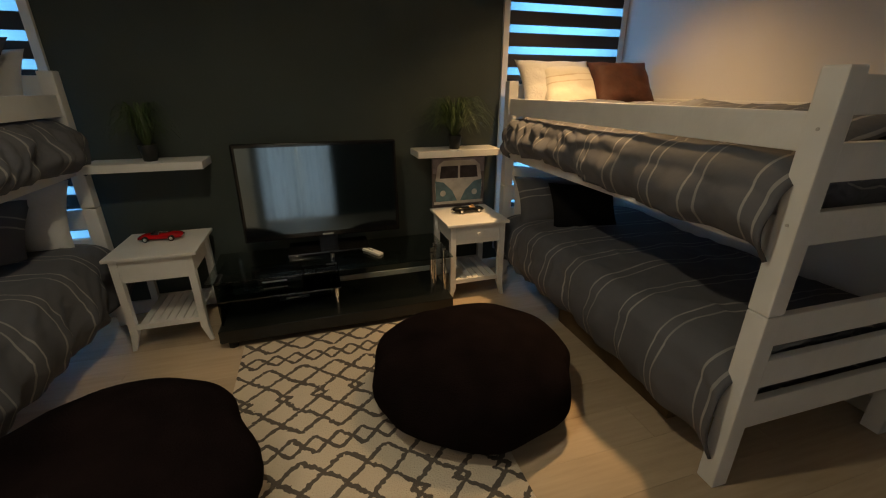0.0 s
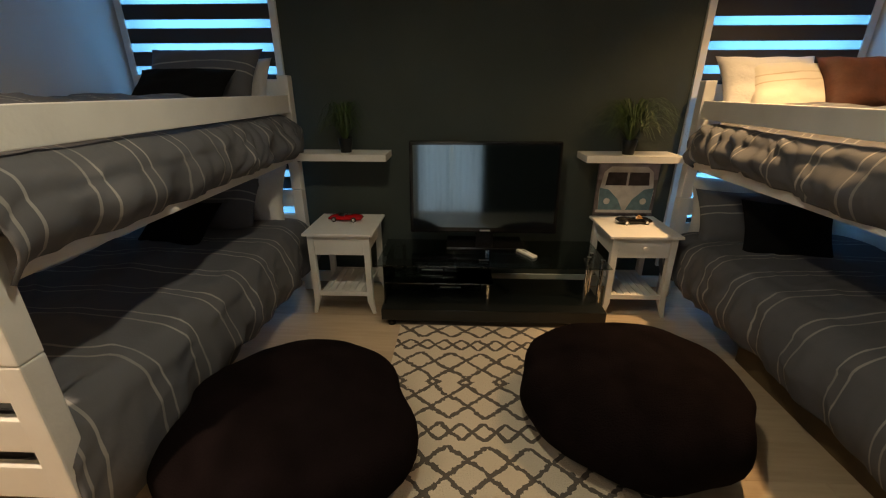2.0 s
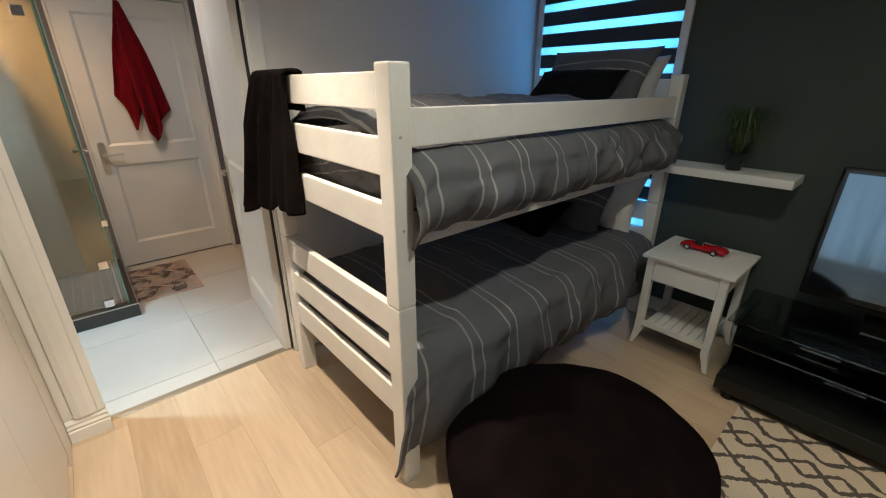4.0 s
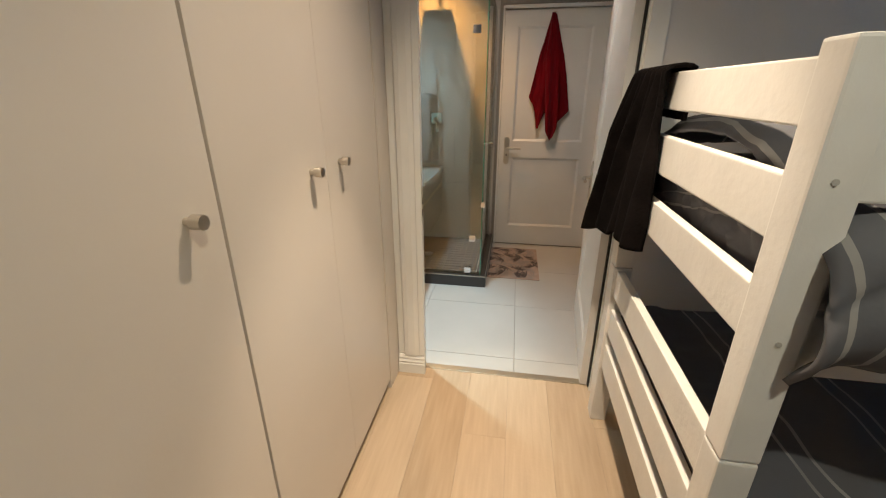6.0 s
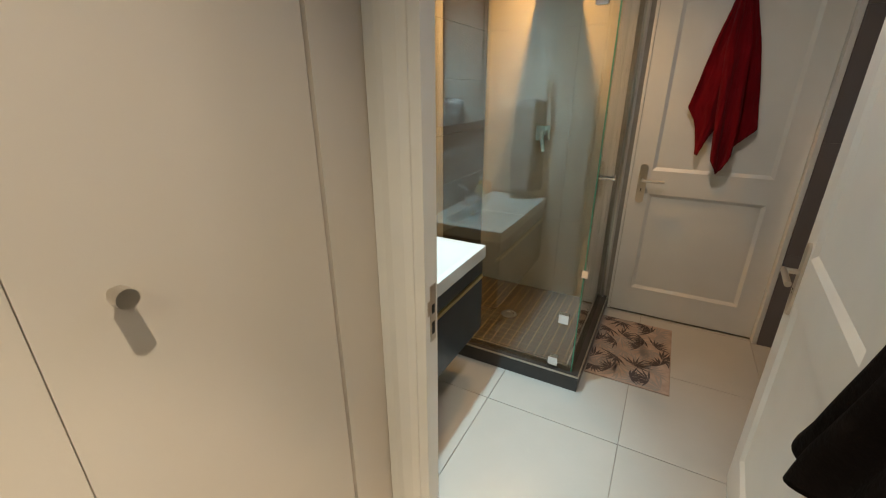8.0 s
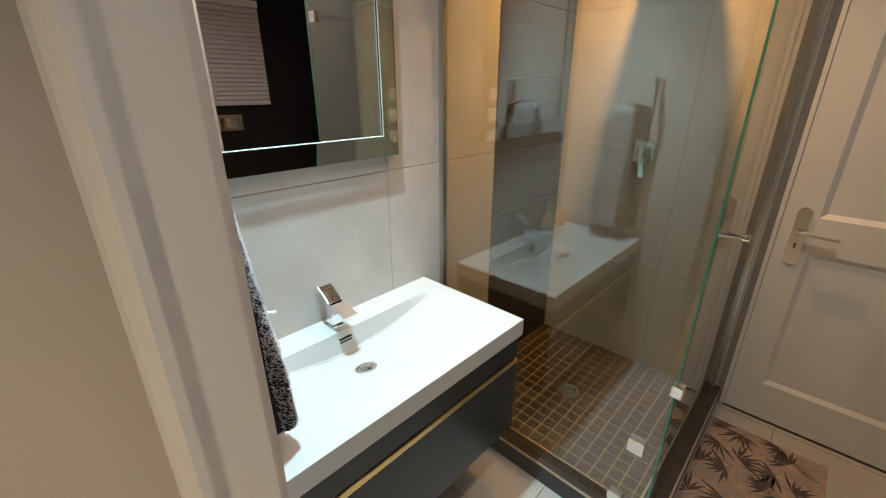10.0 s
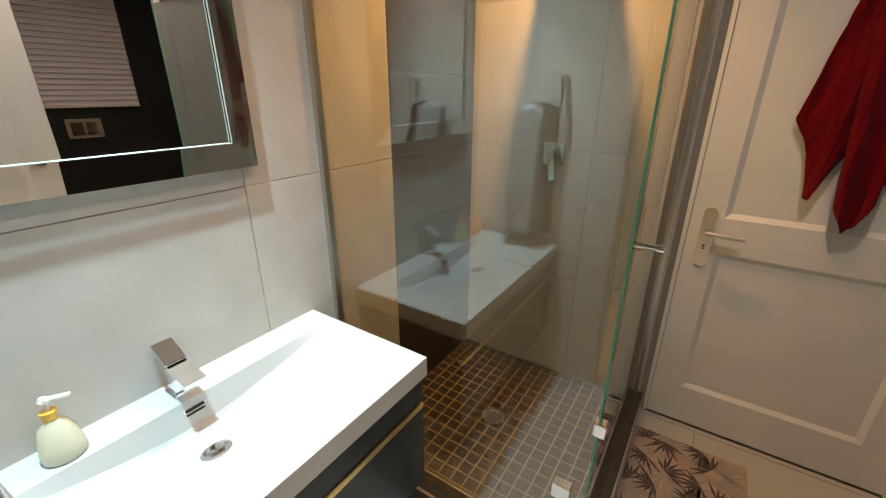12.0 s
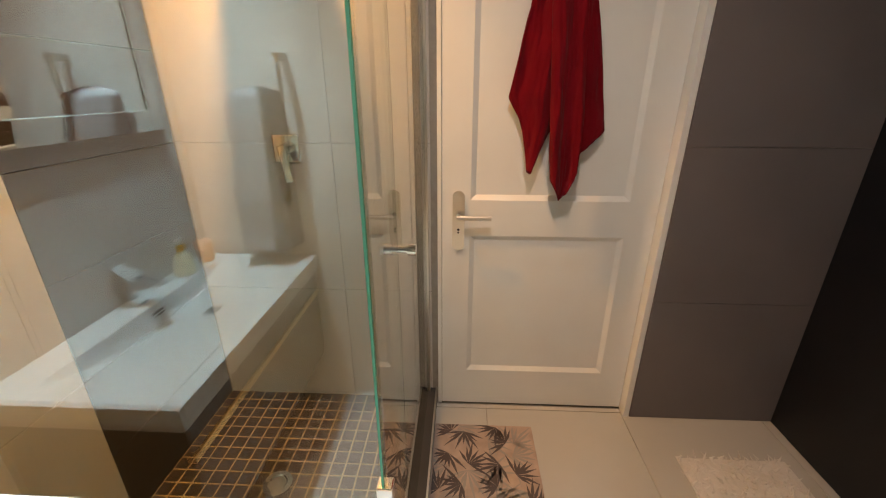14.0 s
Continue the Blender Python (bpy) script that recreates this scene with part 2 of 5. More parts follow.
def rug_material():
    """Cream pile with a charcoal lattice of diamonds and chain borders."""
    m = mat("berber_rug_pile", (0.5, 0.45, 0.38), 0.95, bump=0.9, bscale=150, spec=0.1)
    nt = m.node_tree
    tc, sp, n, w = nt.nodes.new("ShaderNodeTexCoord"), nt.nodes.new("ShaderNodeSeparateXYZ"), nt.nodes.new("ShaderNodeTexNoise"), nt.nodes.new("ShaderNodeTexNoise")
    n.inputs["Scale"].default_value, w.inputs["Scale"].default_value = 9, 55
    nt.links.new(tc.outputs["Object"], sp.inputs[0])
    nt.links.new(tc.outputs["Object"], n.inputs["Vector"])
    nt.links.new(tc.outputs["Object"], w.inputs["Vector"])

    def diamonds(x, d, wide, tall):
        """Distance to the nearest line of a lattice of diamonds, in widths."""
        f = chain(m, ("MULTIPLY", x, 1 / wide), ("MULTIPLY", d, 1 / tall), ("ADD", "#0", "#1"), ("SUBTRACT", "#0", "#1"), ("FRACT", "#2"), ("SUBTRACT", "#4", 0.5), ("ABSOLUTE", "#5"),
                  ("FRACT", "#3"), ("SUBTRACT", "#7", 0.5), ("ABSOLUTE", "#8"), ("MINIMUM", "#6", "#9"), ("MULTIPLY", w.outputs["Fac"], 0.25), ("ADD", "#10", "#11"))
        return f[-1].outputs[0]

    g = chain(m, ("MULTIPLY", n.outputs["Fac"], 0.03), ("ADD", sp.outputs[0], "#0"), ("ADD", sp.outputs[1], "#0"), ("SUBTRACT", "#2", 0.50), ("MULTIPLY", "#3", 1 / 0.65), ("ADD", "#4", 0.5), ("FRACT", "#5"),
              ("SUBTRACT", "#6", 0.5), ("MULTIPLY", "#7", 0.65), ("ABSOLUTE", "#8"))
    x, d = g[1].outputs[0], g[9].outputs[0]
    wide, small = diamonds(x, d, 0.17, 0.15), diamonds(x, d, 0.10, 0.10)
    f = chain(m, ("LESS_THAN", wide, 0.212), ("GREATER_THAN", d, 0.075), ("MULTIPLY", "#0", "#1"), ("LESS_THAN", small, 0.25), ("LESS_THAN", d, 0.052), ("MULTIPLY", "#3", "#4"), ("ADD", "#2", "#5"), ("MULTIPLY", "#6", 0.9))
    nt.links.new(mixed(m, f[-1].outputs[0], (0.62, 0.54, 0.44), (0.06, 0.055, 0.055)), nt.nodes["Principled BSDF"].inputs["Base Color"])
    return m


M_RUG = rug_material()


# ---- builders ----
def box(bm, lo, hi, bevel=0.0):
    """Adds a box between two corners, with its edges rounded by bevel."""
    lo, hi = Vector(lo), Vector(hi)
    c, s = (lo + hi) / 2, hi - lo
    made = bmesh.ops.create_cube(bm, size=1, matrix=Matrix.Translation(c) @ Matrix.Diagonal((*s, 1)))["verts"]
    if bevel:
        edges = list({e for v in made for e in v.link_edges})
        bmesh.ops.bevel(bm, geom=edges, offset=bevel, segments=2, affect="EDGES", profile=0.6)
    return bm


def boxes(*specs, bevel=0.0):
    bm = bmesh.new()
    for lo, hi in specs:
        box(bm, lo, hi, bevel)
    return bm


def rod(bm, a, b, r, n=12, r2=None):
    a, b = Vector(a), Vector(b)
    m = Matrix.Translation((a + b) / 2) @ (b - a).to_track_quat("Z", "Y").to_matrix().to_4x4()
    bmesh.ops.create_cone(bm, cap_ends=True, segments=n, radius1=r, radius2=r if r2 is None else r2, depth=(b - a).length, matrix=m)
    return bm


def rods(*specs):
    bm = bmesh.new()
    for s in specs:
        rod(bm, *s)
    return bm


def lathe(profile, n=24):
    """A turned shape from rows of (radius, height)."""
    bm = bmesh.new()
    rings = [[bm.verts.new((r * math.cos(2 * math.pi * k / n), r * math.sin(2 * math.pi * k / n), z)) for k in range(n)] for r, z in profile]
    for a, b in zip(rings, rings[1:]):
        for k in range(n):
            bm.faces.new((a[k], a[(k + 1) % n], b[(k + 1) % n], b[k]))
    bm.faces.new(rings[0][::-1]), bm.faces.new(rings[-1])
    return bm


def extrude(outline, axis, lo, hi):
    """A prism: an outline of 2D points in the plane across the axis, from lo to hi along it."""
    bm = bmesh.new()
    put = {"x": lambda p, h: (h, p[0], p[1]), "y": lambda p, h: (p[0], h, p[1]), "z": lambda p, h: (p[0], p[1], h)}[axis]
    a, b = ([bm.verts.new(put(p, h)) for p in outline] for h in (lo, hi))
    n = len(outline)
    for k in range(n):
        bm.faces.new((a[k], a[(k + 1) % n], b[(k + 1) % n], b[k]))
    bm.faces.new(a[::-1]), bm.faces.new(b)
    bmesh.ops.recalc_face_normals(bm, faces=bm.faces)
    return bm


def sheet(nu, nv, at, uv=None):
    """A grid of points at(u, v), u and v from 0 to 1."""
    bm = bmesh.new()
    vs = [[bm.verts.new(at(i / nu, j / nv)) for j in range(nv + 1)] for i in range(nu + 1)]
    layer = bm.loops.layers.uv.new("map") if uv else None
    for i in range(nu):
        for j in range(nv):
            f = bm.faces.new((vs[i][j], vs[i + 1][j], vs[i + 1][j + 1], vs[i][j + 1]))
            f.smooth = True
            if uv:
                for lp, (a, b) in zip(f.loops, ((i, j), (i + 1, j), (i + 1, j + 1), (i, j + 1))):
                    lp[layer].uv = uv(a / nu, b / nv)
    return bm


def part(name, bm, material, parent=None, label="", smooth=False, thick=0.0):
    me = bpy.data.meshes.new(name)
    if smooth:
        for f in bm.faces:
            f.smooth = True
    bm.to_mesh(me)
    bm.free()
    me.materials.append(material)
    o = new(name, me)
    o.parent = parent
    if thick:
        s = o.modifiers.new("thickness", "SOLIDIFY")
        s.thickness, s.offset = thick, 0
    return tagged(o, label)


def thing(name, at, label, category, group="", turn=0):
    o = new(name)
    o.matrix_basis = pose(*at, rz=turn)
    return tagged(o, label, category, group)


def setting(name, bm, material, label="", thick=0.0):
    return tagged(part(name, bm, material, thick=thick), label, kind="structure")


# ---- the shell ----
def shell():
    W = 0.075
    floor = setting("floor", boxes(((-0.05, -4.4, -0.12), (RX + 0.1, TVY + 0.1, -0.012))), M_GAP, "pale oak-look laminate bedroom floor")
    setting("floor_bathroom", boxes(((-2.3, -3.6, -0.12), (-0.051, -0.8, -0.006))), M_GROUT, "pale grey tiled bathroom floor")
    setting("wall_feature", feature_wall(), M_DARK, "matt charcoal feature wall behind the television")
    left = boxes(((-W, DY1, 0), (0, TVY + 0.3, CEIL)), ((-W, DY0, 2.04), (0, DY1, CEIL)), ((-W, -3.55, 0), (0, DY0, CEIL)))
    setting("wall_left", left, M_WALL, "off-white painted bedroom wall with the bathroom doorway")
    setting("wall_right", boxes(((RX, -4.4, 0), (RX + W, TVY + 0.3, CEIL))), M_WALL, "off-white painted wall beside the bunk bed")
    # unseen wall, given the dark paint so the television's screen reflects little
    setting("wall_back", boxes(((-W, -4.5, 0), (1.45, -4.4, CEIL)), ((2.60, -4.5, 0), (RX + W, -4.4, CEIL)), ((1.45, -4.5, 2.15), (2.60, -4.4, CEIL))), M_DARK, "charcoal painted wall with a tall curtained window")
    setting("ceiling", boxes(((-2.4, -4.5, CEIL), (RX + W, TVY + 0.3, CEIL + 0.1))), M_CEIL, "plain white ceiling")
    # bathroom
    setting("wall_basin", boxes(((-2.3, BY - 0.12, 0), (-W, BY - 0.012, CEIL))), M_GROUT, "beige tiled wall behind the basin and shower")
    far = boxes(((BX - 0.12, BY - 0.12, 0), (BX - 0.006, -2.428, CEIL)), ((BX - 0.12, -2.428, 2.035), (BX - 0.006, -1.57, CEIL)),
                ((BX - 0.12, -1.57, 0), (BX + 0.048, DKY - 0.0, CEIL)))
    setting("wall_far", far, M_GROUT, "tiled bathroom wall round the white door")
    setting("wall_behind_door", boxes(((BX - 0.4, -2.6, 0), (BX - 0.3, -1.4, CEIL))), M_DARK)
    dk = boxes(((BX - 0.12, DKY, 0), (-0.075, DKY + 0.2, 1.36)), ((BX - 0.12, DKY, 1.95), (-0.075, DKY + 0.2, CEIL)),
               ((BX - 0.12, DKY, 1.36), (-1.54, DKY + 0.2, 1.95)), ((-0.94, DKY, 1.36), (-0.075, DKY + 0.2, 1.95)))
    setting("wall_toilet", dk, M_BTILE, "black tiled wall with the bathroom window")


WL0, WL1, WR0, WR1, WZ0, WZ1 = 0.03, 1.03, 3.69, 4.66, 0.18, 2.25


def feature_wall():
    y0, y1 = TVY, TVY + 0.22
    return boxes(((0, y0, 0), (WL0, y1, CEIL)), ((WL0, y0, 0), (WL1, y1, WZ0)), ((WL0, y0, WZ1), (WL1, y1, CEIL)), ((WL1, y0, 0), (WR0, y1, CEIL)),
                 ((WR0, y0, 0), (WR1, y1, WZ0)), ((WR0, y0, WZ1), (WR1, y1, CEIL)), ((WR1, y0, 0), (RX, y1, CEIL)))


shell()


def zebra_window(x0, x1, n):
    """A tall window with a white frame and a day-and-night blind: dark bands and sheer ones."""
    w = tagged(new("window"), "tall white-framed window behind a striped blind", kind="structure")
    w.name = "window_%d" % n
    w.location = (x0, TVY, WZ0)
    wd, h = x1 - x0, WZ1 - WZ0
    part("window_frame", boxes(((0, 0.15, 0), (0.05, 0.2, h)), ((wd - 0.05, 0.15, 0), (wd, 0.2, h)), ((0.05, 0.15, 0), (wd - 0.05, 0.2, 0.05)),
         ((0.05, 0.15, h - 0.05), (wd - 0.05, 0.2, h)), ((wd / 2 - 0.02, 0.15, 0.05), (wd / 2 + 0.02, 0.2, h - 0.05))), M_TRIM, w)
    part("pane", boxes(((0.05, 0.172, 0.05), (wd - 0.05, 0.178, h - 0.05))), M_PANE, w).visible_shadow = False
    a = bpy.data.lights.new("daylight", "AREA")
    a.shape, a.size, a.size_y, a.energy, a.color = "RECTANGLE", wd - 0.1, h - 0.1, DAY, (0.9, 0.96, 1.0)
    new("daylight", a).matrix_world = look((x0 + wd / 2, TVY + 0.14, WZ0 + h / 2), (x0 + wd / 2, 0, WZ0 + h / 2))
    b = thing("zebra_blind", (x0, TVY - 0.012, WZ0), "dark and sheer banded roller blind hanging in the window", "blind", "blinds of the two windows")
    part("side_channel", boxes(((-0.012, -0.012, 0), (0.03, 0.012, h))), M_TRIM, b)
    part("side_channel", boxes(((wd - 0.03, -0.012, 0), (wd + 0.012, 0.012, h))), M_TRIM, b)
    part("cassette", boxes(((-0.012, -0.05, h - 0.06), (wd + 0.012, 0.02, h + 0.03)), bevel=0.01), M_TRIM, b)
    z = BAND0 - WZ0
    k = 0
    while z > 0.02:
        z -= BAND
    while z < h - 0.08:
        lo, hi = max(z, 0.0), min(z + SHEER, h - 0.06)
        if hi > lo:
            part("sheer_band", boxes(((0.03, -0.002, lo), (wd - 0.03, 0.0, hi))), M_SHEER, b, "pale translucent band")
        lo, hi = max(z + SHEER, 0.0), min(z + BAND, h - 0.06)
        if hi > lo:
            part("opaque_band", boxes(((0.03, -0.004, lo), (wd - 0.03, 0.002, hi))), M_BLIND, b, "dark opaque band")
        z += BAND
    return b


def back_window():
    """The tall window in the back wall, seen only in the television's screen, behind sheer curtains."""
    w = tagged(new("window_4"), "tall window behind sheer curtains", kind="structure")
    w.location = (1.45, -4.5, 0)
    part("window_frame", boxes(((0, 0.0, 0), (0.05, 0.05, 2.15)), ((1.10, 0.0, 0), (1.15, 0.05, 2.15)), ((0.55, 0.0, 0.05), (0.60, 0.05, 2.10)), ((0.05, 0.0, 0), (1.10, 0.05, 0.05)), ((0.05, 0.0, 2.10), (1.10, 0.05, 2.15))), M_TRIM, w)
    part("pane", boxes(((0.05, 0.02, 0.05), (1.10, 0.026, 2.10))), M_PANE, w).visible_shadow = False
    a = bpy.data.lights.new("daylight", "AREA")
    a.shape, a.size, a.size_y, a.energy, a.color = "RECTANGLE", 1.05, 2.0, BACK, (0.80, 0.93, 1.0)
    new("daylight", a).matrix_world = look((2.025, -4.56, 1.1), (2.025, 0, 1.1))
    for x0, x1, k in ((1.42, 2.06, 0), (2.08, 2.62, 1)):
        c = part("curtain", sheet(90, 10, lambda u, v: (x0 + (x1 - x0) * u, 0.030 * math.sin(u * 31 + k + 0.8 * v) + 0.022 * math.sin(u * 11 + 2.5 * v), 0.02 + 2.15 * v)), M_VOILE, smooth=True)
        c.location = (0, -4.35, 0)
        tagged(c, "sheer white curtain hanging before the tall window", "curtain", "pair of sheer curtains")
    r = part("curtain_rail", rods(((1.38, -4.35, 2.19), (2.78, -4.35, 2.19), 0.012)), M_NICK)
    tagged(r, "thin nickel curtain rail above the tall window", "curtain rail")


M_VOILE = mat("voile", (0.85, 0.88, 0.9), 0.9, bump=0.2, bscale=300)
voile_back = wired(M_VOILE, "ShaderNodeBsdfTranslucent", Color=(0.85, 0.88, 0.9, 1))
voile_mix = wired(M_VOILE, "ShaderNodeMixShader", Fac=0.65)
M_VOILE.node_tree.links.new(M_VOILE.node_tree.nodes["Principled BSDF"].outputs[0], voile_mix.inputs[1])
M_VOILE.node_tree.links.new(voile_back.outputs[0], voile_mix.inputs[2])
M_VOILE.node_tree.links.new(voile_mix.outputs[0], M_VOILE.node_tree.nodes["Material Output"].inputs[0])
back_window()
BAND0, BAND, SHEER = 1.50, 0.135, 0.050
zebra_window(WL0, WL1, 1)
zebra_window(WR0, WR1, 2)


# ---- bunk beds ----
BW, BL = 0.985, 2.0


def bunk(x, flip, label, foot=-1.87, turn=0.0, low=0.0, BL=2.0):
    """A bunk bed from its foot, the open side towards the room; low drops its levels a little."""
    b = thing("bunk_bed", (x, foot, 0), label, "bunk bed", "pair of bunk beds", turn)
    f = (lambda a: BW - a) if flip else (lambda a: a)

    def bar(name, x0, x1, y0, y1, z0, z1, bevel=0.006):
        xa, xb = sorted((f(x0), f(x1)))
        z0, z1 = (z - low * (z > 0.2) for z in (z0, z1))
        return part(name, box(bmesh.new(), (xa, y0, z0), (xb, y1, z1), bevel), M_WOODW, b)

    for y in (0.0, BL - 0.07):
        for xp in (0.0, BW - 0.07):
            bar("lower_post", xp, xp + 0.07, y, y + 0.07, 0, 0.765)
            bar("upper_post", xp, xp + 0.07, y, y + 0.07, 0.767, 1.49)
        ys = y + 0.012 if y == 0 else y + 0.03
        for z0, z1 in ((1.368, 1.468), (1.185, 1.295), (0.995, 1.10), (0.64, 0.753), (0.468, 0.58), (0.29, 0.41)):
            bar("end_slat", 0.07, BW - 0.07, ys, ys + 0.028, z0, z1, 0.004)
    for xp in (0.012, BW - 0.04):
        bar("side_rail", xp, xp + 0.028, 0.07, BL - 0.07, 1.268, 1.375, 0.004)
        bar("bed_rail", xp, xp + 0.028, 0.07, BL - 0.07, 0.965, 1.08, 0.004)
        bar("bed_rail", xp, xp + 0.028, 0.07, BL - 0.07, 0.30, 0.42, 0.004)
    for z in (0.40, 1.05):
        for k in range(10):
            bar("base_slat", 0.04, BW - 0.04, 0.15 + 0.19 * k, 0.22 + 0.19 * k, z - 0.02, z, 0)
    for z0, nm in ((0.42, "mattress"), (1.08, "mattress")):
        o = thing(nm, (x, foot, z0 - 0.02 - low), "white foam mattress on the bunk bed", "mattress", "mattresses", turn)
        part("body", box(bmesh.new(), (min(f(0.045), f(BW - 0.045)), 0.08, 0), (max(f(0.045), f(BW - 0.045)), BL - 0.08, 0.11 if z0 < 1 else 0.16), 0.03), M_WHITEF, o)
    # screw caps on the inner face of the posts
    for z in (1.30, 1.03):
        xi = f(BW)
        part("screw_cap", rods(((xi - 0.002, 0.03, z), (xi + 0.002, 0.03, z), 0.005)), M_CAP, b, "grey plastic screw cap")


bunk(0.133, False, "white painted wooden bunk bed with slatted ends near the doorway")
bunk(3.642, True, "white painted wooden bunk bed with slatted ends, far side wall", -1.93, -1.0, 0.032, 2.06)


def duvet(x, flip, z, drop, out, seed, label, hump=0.03, corner=0.0, crease=0.0, foot=-1.87, turn=0.0, lift=0.0):
    """A duvet over a mattress: flat on top, rolled over the open side and tucked at the wall."""
    d = thing("duvet", (x, foot, z), label, "duvet", "striped duvets", turn)
    top, edge = BW - 0.10, BW - 0.03
    length = top + 0.16 + drop

    def at(u, v):
        s, y = u * length, 0.05 + v * (BL - 0.12)
        ripple = 0.012 * math.sin(y * 15 + seed) + 0.010 * math.sin(y * 31 + 2 * seed)
        n = noise.noise(Vector((s * 3.0 + seed, y * 3.0, seed))) * 0.028 + noise.noise(Vector((s * 9, y * 8, seed))) * 0.008
        if s < top:
            px, pz = 0.03 + s, n * 0.8 + hump * math.sin(math.pi * s / top) ** 0.7
        elif s < top + 0.16:
            a = (s - top) / 0.16 * math.pi / 2
            px, pz = 0.03 + top + math.sin(a) * (0.03 + out), -(1 - math.cos(a)) * 0.09 + n * 0.5 * (1 - a / 1.6)
        else:
            g = (s - top - 0.16) / max(drop, 0.01)
            px, pz = 0.06 + top + out * (1 - 0.35 * g * g) + (ripple + n * 0.6) * min(1, 2 * g + 0.2) + 0.03 * math.sin(g * math.pi), -0.09 - (s - top - 0.16)
            pz += 0.007 * math.sin(y * 5 + seed) * g
        if s > top and v < 0.14:
            pz -= corner * (1 - v / 0.14) ** 1.3 * min(1, (s - top) / 0.3)
            px -= 0.3 * corner * (1 - v / 0.14)
            y -= 0.55 * corner * (1 - v / 0.14) * min(1, (s - top) / 0.3)
        # the foot end rounds down
        if s > top + 0.05:
            px += crease * (abs(noise.noise(Vector((s * 7 + seed, y * 11 + 3 * s, 3)))) - 0.25) * min(1, max(0, y - 0.4))
        pz += lift * v * min(1.0, max(0.0, (s - top) / 0.3))
        # sharp creases: narrow ridges that wander over the cloth
        for scale, rise in ((2.6, 0.016), (5.5, 0.009)):
            q = Vector((s * scale + 2.2 * y + seed, y * scale * 0.8 - 1.1 * s, seed + scale))
            ridge = (1 - min(1.0, abs(noise.noise(q)) * 2.2)) ** 4 * rise * (0.5 + 0.5 * noise.noise(q * 0.4))
            if s > top + 0.08:
                px += ridge * 1.3
            else:
                pz += ridge
        e = min(v, 1 - v) * (BL - 0.12)
        if e < 0.08:
            pz -= 0.05 * (1 - e / 0.08) ** 2
        return ((BW - px) if flip else px, y, pz)

    def end(u, v):
        """The foot of the cloth, hanging crumpled behind the slats."""
        q = Vector((u * 5 + seed, v * 3.2, seed))
        x = 0.06 + (BW - 0.16) * u
        ruck = 0.020 * noise.noise(q) + 0.012 * (1 - min(1, abs(noise.noise(q * 2.1)) * 2)) ** 3
        hem = 0.24 + 0.03 * noise.noise(Vector((u * 6, seed, 0)))
        return ((BW - x) if flip else x, 0.062 + ruck + 0.012 * v, 0.02 - v * hem + 0.012 * noise.noise(q * 1.7) - 0.035 * (1 - v) * abs(2 * u - 1) ** 3)

    part("end_fold", sheet(70, 24, end, lambda u, v: (u * 0.9 + 0.1 * v, v * 0.3 + 0.25 * u)), M_DUVET, d, "crumpled foot of the duvet", smooth=True, thick=0.008)
    part("cover", sheet(96, 150, at, lambda u, v: (u * length, v * BL)), M_DUVET, d, smooth=True, thick=0.012)
    return d


duvet(0.133, False, 1.25, 0.15, 0.078, 1.3, "grey duvet with pale stripes on the near top bunk", 0.13, 0.0, 0.06)
duvet(0.133, False, 0.57, 0.28, 0.075, 4.1, "grey striped duvet hanging over the near lower bunk", 0.015, 0.13, 0.03)
duvet(3.642, True, 1.21, 0.17, 0.080, 7.7, "rumpled grey duvet with pale stripes on the far top bunk", 0.12, 0.0, 0.09, -1.93, -1.0, 0.055)
duvet(3.642, True, 0.535, 0.25, 0.085, 9.2, "grey duvet with pale stripes, hanging over the far lower bunk", 0.015, 0.03, 0.04, -1.93, -1.0)


def cushion(name, at, size, rx, rz, material, label, ry=0.0, seed=1.0):
    """A stuffed cushion, puffed in the middle, its edges drawn in."""
    w, h, t = size
    bm = bmesh.new()
    n = 22
    grid = {}
    layer = bm.loops.layers.uv.new("map")
    for side in (1, -1):
        for i in range(n + 1):
            for j in range(n + 1):
                a, b = 2 * i / n - 1, 2 * j / n - 1
                if side < 0 and (abs(a) == 1 or abs(b) == 1):
                    grid[side, i, j] = grid[1, i, j]
                    continue
                pinch = 1 - 0.09 * (1 - abs(a) ** 2) * abs(b) - 0.09 * (1 - abs(b) ** 2) * abs(a)
                puff = ((1 - a ** 4) * (1 - b ** 4)) ** 0.6
                wob = noise.noise(Vector((a * 2.1 + seed, b * 2.1, side * 1.0))) * 0.22 + noise.noise(Vector((a * 5 + seed, b * 4 + a * 2, side * 2.0))) * 0.12
                grid[side, i, j] = bm.verts.new((a * w / 2 * pinch, b * h / 2 * pinch, side * t / 2 * puff * (1 + wob)))
        for i in range(n):
            for j in range(n):
                q = [grid[side, *k] for k in ((i, j), (i + 1, j), (i + 1, j + 1), (i, j + 1))]
                fc = bm.faces.new(q if side > 0 else q[::-1])
                for lp in fc.loops:
                    lp[layer].uv = (lp.vert.co.x, lp.vert.co.y)
    o = part(name, bm, material, smooth=True)
    o.matrix_basis = pose(*at, rx, ry, rz)
    return tagged(o, label, "pillow" if name == "pillow" else "cushion", "pillows and cushions on the bunks")


